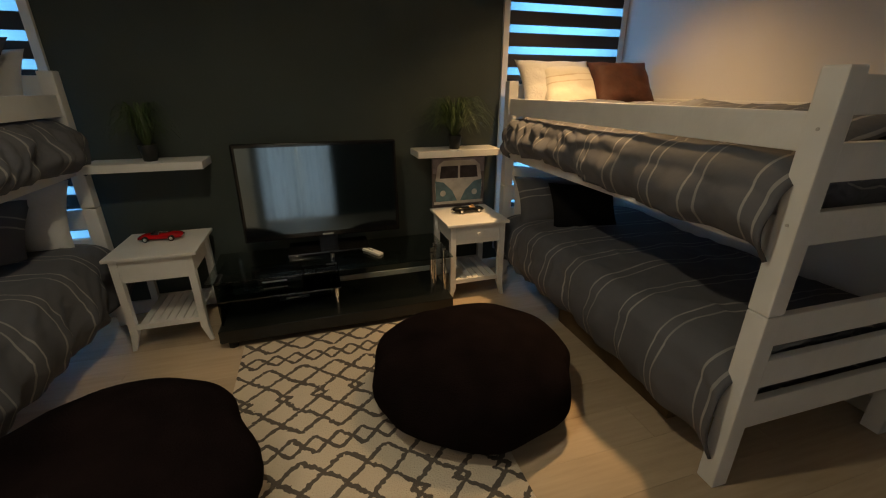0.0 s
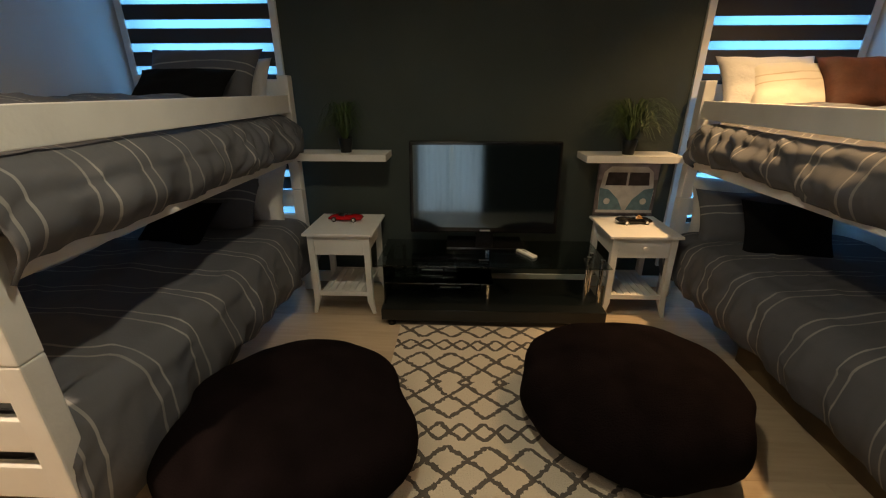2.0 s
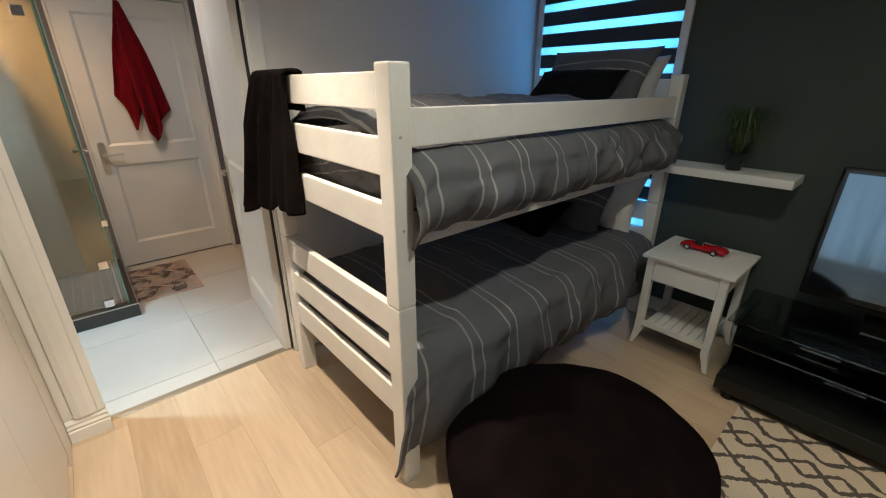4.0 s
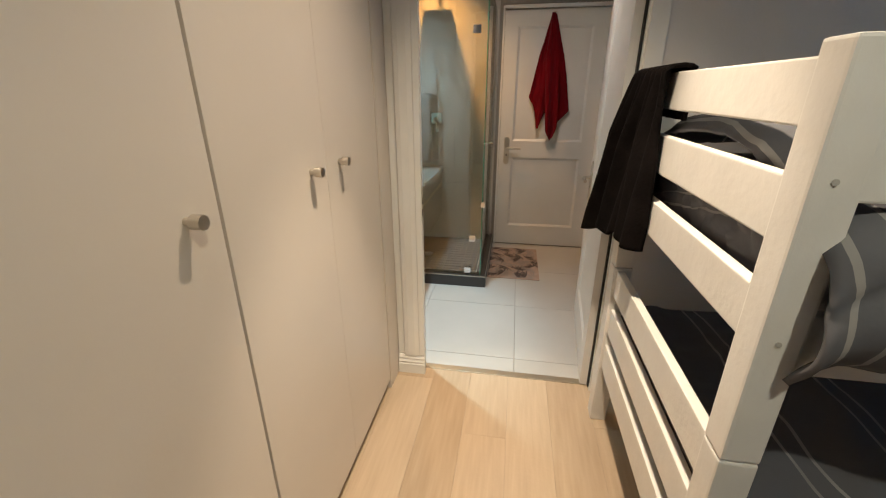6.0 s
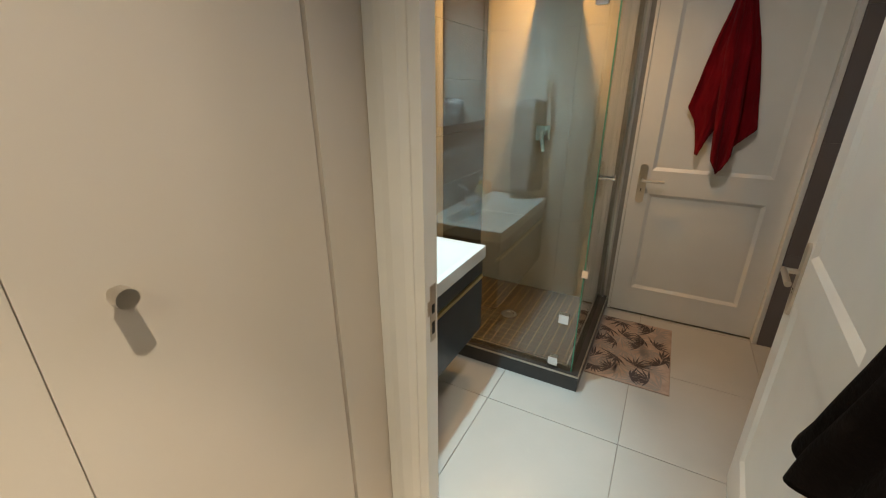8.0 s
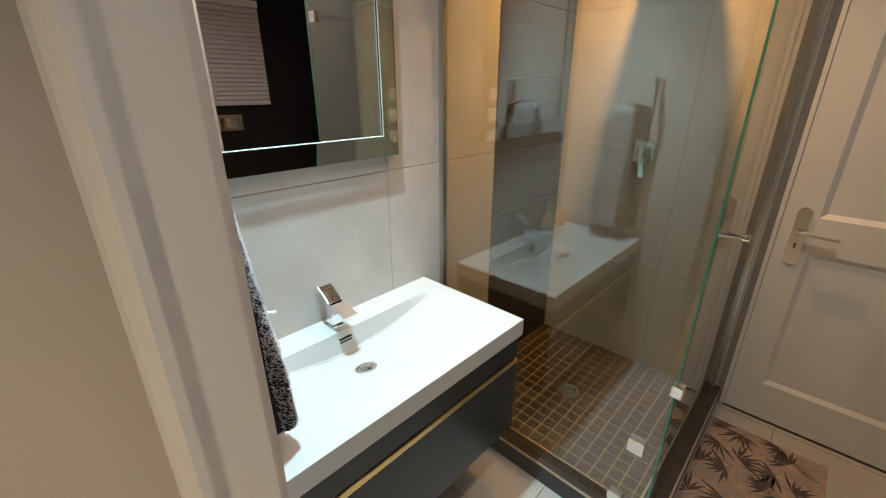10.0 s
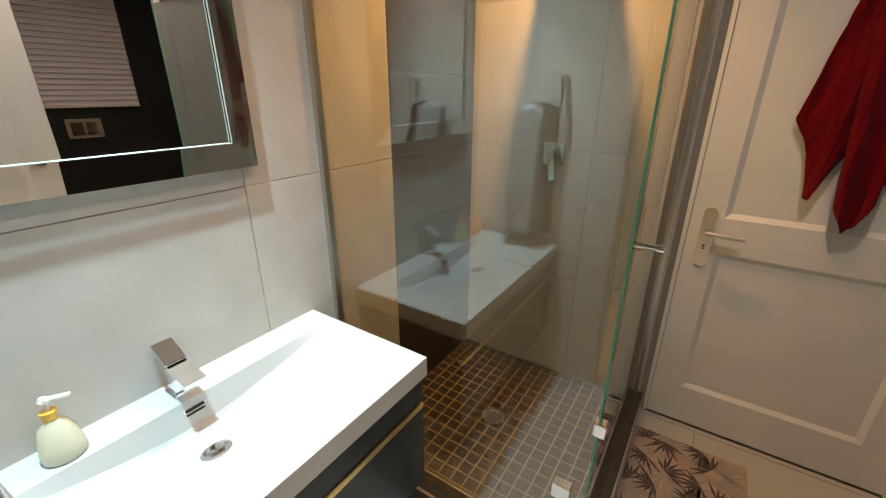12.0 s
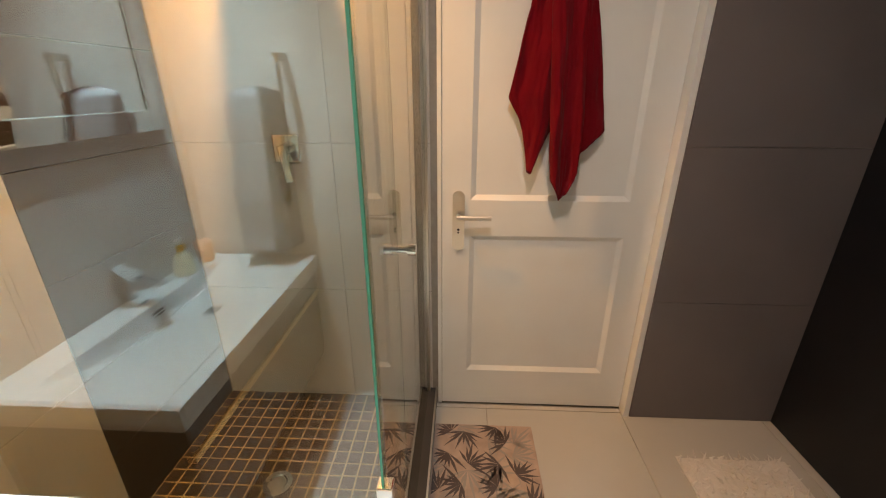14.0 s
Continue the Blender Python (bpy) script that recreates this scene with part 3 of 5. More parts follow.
# lower bunk by the bathroom door, then its top bunk
cushion("pillow", (0.60, -0.16, 0.70), (0.60, 0.40, 0.15), 55, 4, M_DUVET, "grey striped pillow propped on the lower bunk", seed=2)
cushion("pillow", (0.72, 0.00, 0.74), (0.66, 0.42, 0.12), 74, -6, M_WHITEF, "white cotton pillow against the head of the lower bunk", seed=5)
cushion("cushion", (0.53, -0.41, 0.655), (0.44, 0.36, 0.11), 40, -12, M_BLACKF, "plain black cushion lying on the lower bunk", seed=3)
cushion("pillow", (0.66, -0.10, 1.46), (0.70, 0.42, 0.14), 56, -2, M_DUVET, "grey striped pillow propped on the top bunk", seed=8)
cushion("pillow", (0.66, 0.03, 1.40), (0.72, 0.40, 0.12), 72, 0, M_WHITEF, "white cotton pillow on the top bunk", seed=9)
cushion("cushion", (0.68, -0.34, 1.41), (0.54, 0.30, 0.11), 42, 0, M_BLACKF, "plain black cushion on the top bunk", seed=11)
# far bunk
cushion("pillow", (4.02, 0.0, 0.675), (0.60, 0.42, 0.13), 74, -4, M_WHITEF, "white cotton pillow against the head of the far lower bunk", seed=12)
cushion("pillow", (3.97, -0.17, 0.655), (0.56, 0.38, 0.14), 60, -8, M_DUVET, "grey striped pillow on the far lower bunk", seed=13)
cushion("cushion", (4.06, -0.40, 0.645), (0.46, 0.38, 0.12), 58, -14, M_BLACKF, "plain black cushion leaning on the far lower bunk", seed=14)
cushion("pillow", (4.02, 0.02, 1.43), (0.58, 0.38, 0.14), 60, 0, M_WHITEF, "white cotton pillow on the far top bunk", seed=15)
cushion("pillow", (4.16, -0.08, 1.40), (0.62, 0.38, 0.14), 54, -6, M_CREAM, "cream striped pillow on the far top bunk", seed=16)
cushion("cushion", (4.41, -0.17, 1.43), (0.46, 0.36, 0.13), 56, -4, M_BROWNF, "brown cushion on the far top bunk", seed=17)


# ---- night tables ----
def night_table(x, y, turn, label, knob):
    """A small white table: splayed feet, one drawer, a slatted shelf below. Its front faces the room."""
    t = thing("night_table", (x, y, 0), label, "side table", "pair of night tables", turn)
    W2, D2, H = 0.223, 0.225, 0.57
    part("top", box(bmesh.new(), (-W2, -D2, H - 0.018), (W2, D2, H), 0.004), M_WOODW, t)
    for sx in (-1, 1):
        for sy in (-1, 1):
            lx, ly = sx * (W2 - 0.045), sy * (D2 - 0.035)
            bm = bmesh.new()
            rows = ((0.0, 0.010, 0.022), (0.10, 0.019, 0.0), (H - 0.018, 0.019, 0.0))
            loops = [[bm.verts.new((lx + a * r + sx * o, ly + b * r + sy * o * 0.4, z)) for a, b in ((-1, -1), (1, -1), (1, 1), (-1, 1))] for z, r, o in rows]
            for p, q in zip(loops, loops[1:]):
                for k in range(4):
                    bm.faces.new((p[k], p[(k + 1) % 4], q[(k + 1) % 4], q[k]))
            bm.faces.new(loops[0][::-1]), bm.faces.new(loops[-1])
            part("leg", bm, M_WOODW, t)
    xw, yd = W2 - 0.064, D2 - 0.054
    part("side_panel", boxes(((-xw - 0.016, -yd, H - 0.15), (-xw, yd, H - 0.018))), M_WOODW, t)
    part("side_panel", boxes(((xw, -yd, H - 0.15), (xw + 0.016, yd, H - 0.018))), M_WOODW, t)
    part("back_panel", boxes(((-xw, yd, H - 0.15), (xw, yd + 0.016, H - 0.018))), M_WOODW, t)
    d = part("drawer", box(bmesh.new(), (-xw + 0.002, -D2 + 0.022, H - 0.148), (xw - 0.002, -D2 + 0.038, H - 0.022), 0.002), M_WOODW, t)
    if knob:
        part("knob", rods(((0, -D2 + 0.022, H - 0.08), (0, -D2 + 0.010, H - 0.08), 0.006), ((0, -D2 + 0.010, H - 0.08), (0, -D2 - 0.004, H - 0.08), 0.013)), M_WOODW, d, "small round cream knob")
    part("shelf_rail", boxes(((-xw, -D2 + 0.022, 0.130), (xw, -D2 + 0.038, 0.160))), M_WOODW, t)
    part("shelf_rail", boxes(((-xw, D2 - 0.038, 0.130), (xw, D2 - 0.022, 0.160))), M_WOODW, t)
    for k in range(7):
        xs = -xw + 0.012 + k * (2 * xw - 0.045) / 6.2
        part("shelf_slat", boxes(((xs, -D2 + 0.04, 0.143), (xs + 0.038, D2 - 0.04, 0.155))), M_WOODW, t)
    return t


night_table(1.443, -0.072, 0, "white painted night table with a drawer and slatted shelf", False)
night_table(3.355, -0.045, 0, "white painted night table with a round drawer knob, beneath the picture", True)


def wall_shelf(x0, x1, label):
    s = thing("wall_shelf", (x0, TVY - 0.235, 0.972), label, "shelf", "pair of floating shelves")
    part("board", box(bmesh.new(), (0, 0, 0), (x1 - x0, 0.235, 0.044), 0.002), M_WOODW, s)


wall_shelf(1.115, 1.725, "white floating shelf with a potted grass plant")
wall_shelf(3.005, 3.61, "white floating shelf above the bus picture")


def potted_grass(at, seed, label, count=150, spread=0.24, height=0.22):
    rnd = random.Random(seed)
    p = thing("potted_plant", at, label, "plant", "artificial plants on the shelves")
    part("pot", lathe([(0.035, 0), (0.048, 0.09), (0.046, 0.092), (0.04, 0.08)], 16), M_BLACKB, p, "small black pot", smooth=True)
    bm = bmesh.new()
    for _ in range(count):
        a, r, h = rnd.uniform(0, 2 * math.pi), rnd.uniform(0.3, 1) * spread, rnd.uniform(0.4, 1) * height
        w = 0.0028
        side = Vector((-math.sin(a), math.cos(a), 0)) * w
        prev = None
        for k in range(6):
            u = k / 5
            c = Vector((math.cos(a) * (0.012 + r * u ** 1.15), math.sin(a) * (0.012 + r * u ** 1.15), 0.08 + h * math.sin(u * (1.6 + 1.3 * r / spread))))
            s = side * (1 - u * u * 0.85)
            cur = (bm.verts.new(c - s), bm.verts.new(c + s))
            if prev:
                bm.faces.new((prev[0], prev[1], cur[1], cur[0]))
            prev = cur
    part("leaves", bm, M_LEAF, p, "thin arching green blades")


potted_grass((1.44, 0.10, 1.016), 3, "dark green grass plant in a black pot on the floating shelf", 200, 0.20, 0.25)
potted_grass((3.29, 0.08, 1.016), 5, "arching green grass plant in a black pot on the floating shelf", 380, 0.34, 0.27)


# ---- television and its stand ----
def television():
    t = thing("television", (2.38, 0.0, 0.40), "black flat-screen television switched off, on the glass stand", "television")
    part("body", box(bmesh.new(), (-0.512, 0.0, 0.088), (0.485, 0.06, 0.70), 0.012), M_BLACKP, t)
    part("screen", boxes(((-0.487, -0.003, 0.128), (0.46, 0.0, 0.675))), M_SCREEN, t, "dark glossy screen")
    part("badge", boxes(((-0.035, -0.006, 0.103), (0.035, -0.0005, 0.112))), M_NICK, t, "small silver badge")
    part("neck", boxes(((-0.06, 0.025, 0.012), (0.06, 0.055, 0.11))), M_BLACKP, t)
    part("foot", box(bmesh.new(), (-0.26, -0.10, 0.0), (0.26, 0.14, 0.018), 0.006), M_BLACKP, t)
    lean = pose(0, 0, 0.105, -4) @ pose(0, 0, -0.105)
    for o in t.children:
        if o.name.split(".")[0] in ("body", "screen", "badge"):
            o.matrix_basis = lean


M_SCREEN = mat("screen_glass", (0.003, 0.004, 0.005), 0.06, ior=2.9, spec=0.5)
M_SCREEN.node_tree.nodes["Principled BSDF"].inputs["Specular Tint"].default_value = (0.6, 0.82, 1.0, 1)
television()


def tv_stand():
    s = thing("tv_stand", (1.72, -0.45, 0), "black television stand with smoked glass shelves and chrome legs", "television stand")
    part("plinth", box(bmesh.new(), (0.0, 0.02, 0.045), (1.40, 0.50, 0.125), 0.006), M_BLACKB, s)
    part("top_glass", box(bmesh.new(), (-0.03, 0.08, 0.388), (1.415, 0.56, 0.398), 0.003), M_TOPGLASS, s, "smoked glass top")
    part("mid_glass", box(bmesh.new(), (0.02, 0.09, 0.268), (0.70, 0.48, 0.276), 0.002), M_SMOKE, s, "smoked glass middle shelf")
    part("side_glass", box(bmesh.new(), (0.012, 0.09, 0.125), (0.020, 0.48, 0.388), 0.001), M_SMOKE, s, "smoked glass side")
    for x, y, z in ((0.67, 0.115, 0.268), (1.305, 0.20, 0.388), (1.345, 0.27, 0.388), (1.375, 0.15, 0.388), (0.67, 0.46, 0.268), (0.10, 0.46, 0.388)):
        part("leg", rods(((x, y, 0.125), (x, y, z), 0.014, 18)), M_CHROME, s, "chrome tube leg", smooth=False)
    for x, y in ((1.305, 0.20), (1.345, 0.27), (1.375, 0.15), (0.67, 0.30)):
        part("cap", rods(((x, y, 0.398), (x, y, 0.425), 0.014, 18)), M_CHROME, s, "short chrome cap")
    for x in (0.06, 1.34):
        part("foot", rods(((x, 0.06, 0), (x, 0.06, 0.045), 0.025)), M_RUBBER_SHADE, s)
        part("foot", rods(((x, 0.44, 0), (x, 0.44, 0.045), 0.025)), M_RUBBER_SHADE, s)
    # two decoders; the silver strips on their fronts stand for glints
    d = thing("decoder", (2.06, -0.20, 0.276), "slim black decoder with a silver glint on its front, on the glass shelf", "decoder")
    part("case", box(bmesh.new(), (-0.13, 0.0, 0.004), (0.13, 0.18, 0.040), 0.004), M_BLACKP, d)
    part("glint_strip", boxes(((-0.10, -0.003, 0.018), (0.04, 0.0, 0.024))), M_NICK, d, "thin silver strip added as a glint")
    e = thing("second_decoder", (2.20, -0.17, 0.125), "flat black box with a bright front line on the plinth", "media player")
    part("case", box(bmesh.new(), (-0.16, 0.0, 0.004), (0.16, 0.20, 0.055), 0.005), M_BLACKP, e)
    part("glint_strip", boxes(((-0.12, -0.003, 0.026), (0.02, 0.0, 0.034))), M_NICK, e, "thin silver strip added as a glint")
    r = thing("remote_control", (2.645, -0.15, 0.398), "white remote control lying on the glass", "remote control", turn=-58)
    part("case", box(bmesh.new(), (-0.088, -0.022, 0), (0.088, 0.022, 0.016), 0.006), M_WHITEP, r)
    for k in range(4):
        part("button", boxes(((-0.06 + 0.018 * k, -0.006, 0.016), (-0.05 + 0.018 * k, 0.006, 0.0175))), M_GREYT, r)


tv_stand()


def toy_car(at, turn, paint, label, top):
    """A die-cast model of an old sports car: body, wings, screen, seats and four wheels."""
    c = thing("model_car", at, label, "toy car", "model cars on the night tables", turn)
    side = [(-0.115, 0.016), (-0.118, 0.030), (-0.105, 0.040), (-0.07, 0.044), (-0.045, 0.040), (-0.02, 0.036), (0.02, 0.037), (0.05, 0.040), (0.09, 0.036), (0.112, 0.026), (0.116, 0.016)]
    bm = bmesh.new()
    rows = []
    for x, z in side[1:-1]:
        w = 0.040 - 0.012 * (abs(x) / 0.115) ** 3
        rows.append([bm.verts.new(p) for p in ((x, -w, 0.013), (x, -w * 1.02, 0.024), (x, -w * 0.8, z * 0.95), (x, 0, z * 1.04), (x, w * 0.8, z * 0.95), (x, w * 1.02, 0.024), (x, w, 0.013))])
    for a, b2 in zip(rows, rows[1:]):
        for k in range(6):
            bm.faces.new((a[k], a[k + 1], b2[k + 1], b2[k]))
        bm.faces.new((a[6], a[0], b2[0], b2[6]))
    bm.faces.new(rows[0]), bm.faces.new(rows[-1][::-1])
    bmesh.ops.recalc_face_normals(bm, faces=bm.faces)
    part("body", bm, paint, c, smooth=True)
    for x in (-0.068, 0.068):
        for y in (-0.040, 0.040):
            s = 1 if y > 0 else -1
            w = part("wheel", rods(((x, y - 0.007, 0.0165), (x, y + 0.007, 0.0165), 0.0165, 18)), M_RUBBER_SHADE, c)
            part("hub", rods(((x, y + s * 0.007, 0.0165), (x, y + s * 0.0085, 0.0165), 0.010, 14)), M_CHROME, w, "bright wire hub")
    part("windscreen", boxes(((-0.004, -0.026, 0.036), (-0.002, 0.026, 0.054))), M_CHROME, c)
    part("cockpit", boxes(((0.004, -0.026, 0.034), (0.045, 0.026, 0.0405))), top, c)
    for y in (-0.012, 0.012):
        part("seat", box(bmesh.new(), (0.030, y - 0.009, 0.036), (0.040, y + 0.009, 0.052), 0.003), top, c)
    part("bumper", boxes(((-0.121, -0.03, 0.018), (-0.117, 0.03, 0.023))), M_CHROME, c)


M_TAN = mat("tan_leatherette", (0.45, 0.26, 0.12), 0.5)
toy_car((1.425, -0.005, 0.57), 176, M_REDCAR, "red open-topped model sports car on the night table", M_BLACKB)
toy_car((3.375, 0.01, 0.57), 4, M_BLACKP, "black open-topped model car with tan seats on the night table", M_TAN)


def bus_picture():
    p = thing("picture", (3.36, TVY - 0.022, 0.527), "unframed canvas print of an old blue and white camper bus", "picture")
    W2, H = 0.205, 0.41
    flat = lambda x0, x1, z0, z1, k: boxes(((x0, -0.018 - 0.001 * k, z0), (x1, -0.0175 - 0.001 * (k - 1), z1)))
    part("canvas", box(bmesh.new(), (-W2, -0.018, 0), (W2, 0.0, H), 0.002), mat("print_ground", (0.14, 0.115, 0.115), 0.6, var=0.45, scale=9), p)
    white, teal, glassc = mat("print_white", (0.55, 0.53, 0.50), 0.6, var=0.2, scale=14), mat("print_teal", (0.12, 0.21, 0.25), 0.6, var=0.25, scale=20), mat("print_dark", (0.05, 0.04, 0.045), 0.5, var=0.4, scale=18)
    part("printed_sky", flat(-W2 + 0.004, W2 - 0.004, 0.30, H - 0.004, 1), mat("print_mauve", (0.27, 0.235, 0.26), 0.6, var=0.35, scale=12), p)
    body = [(-0.178, 0.085), (0.178, 0.085), (0.186, 0.22), (0.165, 0.355), (0.12, 0.392), (-0.12, 0.392), (-0.165, 0.355), (-0.186, 0.22)]
    part("printed_bus", extrude(body, "y", -0.0205, -0.0198), white, p)
    for k in (-1, 1):
        part("printed_window", extrude([(k * 0.15, 0.262), (k * 0.008, 0.262), (k * 0.008, 0.352), (k * 0.138, 0.352)], "y", -0.0215, -0.0208), glassc, p)
        part("printed_flank", extrude([(k * 0.184, 0.245), (k * 0.178, 0.088), (k * 0.012, 0.088), (k * 0.05, 0.165), (k * 0.12, 0.232)], "y", -0.0215, -0.0208), teal, p)
        part("printed_lamp", rods(((k * 0.125, -0.0218, 0.15), (k * 0.125, -0.0225, 0.15), 0.022, 20)), white, p)
    part("printed_badge", rods(((0, -0.0218, 0.185), (0, -0.0225, 0.185), 0.028, 20)), white, p)
    part("printed_bumper", flat(-0.195, 0.195, 0.068, 0.088, 5), white, p)
    part("printed_shadow", flat(-0.17, 0.17, 0.004, 0.06, 2), glassc, p)


bus_picture()
bx_ = thing("storage_box", (3.85, -1.15, 0), "brown cardboard storage box under the far bunk", "box")
part("body", box(bmesh.new(), (-0.10, -0.45, 0), (0.45, 0.45, 0.15), 0.004), mat("brown_card", (0.13, 0.085, 0.04), 0.8, var=0.3, scale=8), bx_)
part("lid", box(bmesh.new(), (-0.105, -0.455, 0.15), (0.455, 0.455, 0.165), 0.003), mat("brown_card_lid", (0.16, 0.10, 0.05), 0.8, var=0.3, scale=8), bx_)
part("sticker", boxes(((-0.108, -0.02, 0.09), (-0.1055, 0.07, 0.135))), M_REDCAR, bx_, "red sticker")


# ---- poufs and rug ----
def pouf(at, rx, ry, h, seed, label):
    bm = bmesh.new()
    bmesh.ops.create_uvsphere(bm, u_segments=64, v_segments=32, radius=1)
    for v in bm.verts:
        p = v.co.copy()
        a = math.atan2(p.y, p.x)
        flat = max(abs(p.x), abs(p.y))
        k = 1 + 0.07 * noise.noise(Vector((math.cos(a) * 1.8 + seed, math.sin(a) * 1.8, 0))) + 0.012 * math.sin(a * 9 + seed) * (1 - abs(p.z)) + 0.022 * (noise.noise(Vector((math.cos(a) * 4 + seed, math.sin(a) * 4, p.z * 2)))) + 0.05 * noise.noise(p * 1.7 + Vector((seed, 0, 0)))
        r = (p.x ** 2 + p.y ** 2) ** 0.5
        z = (abs(p.z) ** 0.8) * (1 if p.z > 0 else -1)
        z = z * (1 - 0.10 * max(0, 1 - r * 2) * (p.z > 0)) + 0.06 * noise.noise(p * 2.3 + Vector((0, seed, 0)))
        v.co = (p.x * rx * k, p.y * ry * k, max(0.0, h * (0.42 + 0.58 * z)))
    o = part("pouf", bm, M_POUF, smooth=True)
    o.location = at
    return tagged(o, label, "bean bag", "dark poufs on the rug")


pouf((2.965, -1.17, 0.012), 0.50, 0.455, 0.35, 3.0, "round dark aubergine plush bean bag on the rug")
pouf((1.55, -1.42, 0.0), 0.485, 0.49, 0.36, 8.0, "dark plush bean bag partly on the rug, beside the bunk bed")
rg = part("rug", box(bmesh.new(), (0, 0, 0), (1.15, 2.0, 0.012), 0.004), M_RUG)
rg.location = (1.84, -2.42, 0)
tagged(rg, "cream rug with a charcoal diamond lattice pattern", "rug")


# ---- wardrobe ----
def wardrobe():
    w = thing("wardrobe", (0.0, WRY, 0), "built-in cream wardrobe with flat doors and nickel knobs", "wardrobe")
    part("carcass", boxes(((0.0, -0.60, 0.0), (1.58, -0.024, CEIL - 0.002))), M_CARC, w, "dark carcass and plinth behind the doors")
    edges = [0.157, 0.628, 1.10, 1.571]
    part("filler", boxes(((0.0, -0.02, 0.0), (0.152, 0.0, CEIL - 0.01))), M_WARD, w, "cream end filler")
    knobs = {0: 0.538, 1: 0.728, 2: 1.188}
    for k, (a, b) in enumerate(zip(edges, edges[1:])):
        d = part("door", box(bmesh.new(), (a + (0.0045 if k in (0, 2) else 0.0006), -0.022, 0.06), (b - (0.0045 if k == 1 else 0.0006), -0.002, CEIL - 0.03), 0.0015), M_WARD, w)
        x = knobs[k]
        part("knob", rods(((x, -0.002, 1.212), (x, 0.030, 1.212), 0.008, 16), ((x, 0.012, 1.212), (x, 0.034, 1.212), 0.0135, 24)), M_NICK, d, "round brushed nickel knob")


wardrobe()


def baseboard(name, lo, hi):
    setting(name, boxes((lo, hi), bevel=0.004), M_TRIM, "white moulded baseboard")


setting("baseboard", extrude([(0.0, 0.0), (0.020, 0.0), (0.020, 0.055), (0.016, 0.060), (0.019, 0.070), (0.014, 0.082), (0.016, 0.092), (0.009, 0.105), (0.0, 0.110)], "y", -2.832, -2.690), M_TRIM, "white moulded baseboard")
baseboard("baseboard", (0.0, -1.78, 0), (0.015, TVY, 0.09))
baseboard("baseboard", (RX - 0.015, -2.83, 0), (RX, TVY, 0.09))
baseboard("baseboard", (0.016, TVY - 0.015, 0), (RX - 0.016, TVY, 0.09))
setting("trim_threshold", box(bmesh.new(), (-0.075, DY0, -0.006), (-0.035, DY1, 0.004), 0.002), M_ALU2, "brass-coloured threshold strip")
setting("trim_door", boxes(((0.0, DY1 + 0.004, 0), (0.016, DY1 + 0.07, 2.11)), ((0.0, DY0 - 0.004, 2.045), (0.016, DY1 + 0.004, 2.11)), bevel=0.004), M_TRIM, "white door architrave")
setting("trim_door", extrude([(0.0, -2.832), (0.004, -2.832), (0.004, -2.802), (0.016, -2.796), (0.020, -2.775), (0.018, -2.742), (0.012, -2.722), (0.015, -2.716), (0.010, -2.692), (0.0, -2.692)], "z", 0.112, 2.045), M_TRIM, "moulded white door architrave beside the wardrobe")
setting("trim_jamb", boxes(((-0.062, DY0 - 0.004, 0), (0.004, DY0 + 0.012, 2.04)), ((-0.085, DY1 - 0.003, 0), (0.004, DY1 + 0.004, 2.04)), ((-0.062, DY0 + 0.012, 2.028), (0.004, DY1 - 0.012, 2.04))), M_TRIM, "white door jamb")


# a black strip painted in as the shadow gap of the rebate
setting("trim_rebate_shade", boxes(((-0.029, DY1 - 0.010, 0.012), (-0.006, DY1 - 0.0035, 2.026))), M_RUBBER_SHADE, "black strip standing for the shade in the door rebate")
sp = thing("strike_plate", (-0.02, DY0 + 0.012, 0.92), "nickel strike plate let into the door jamb", "strike plate")
part("plate", boxes(((-0.032, -0.001, -0.075), (-0.006, 0.0015, 0.085))), M_NICK, sp)
part("lip", boxes(((-0.006, -0.001, 0.005), (0.006, 0.0015, 0.045))), M_NICK, sp)
for za, zb in ((-0.055, -0.02), (0.005, 0.03)):
    part("hole", boxes(((-0.026, 0.0014, za), (-0.012, 0.002, zb))), M_RUBBER_SHADE, sp)


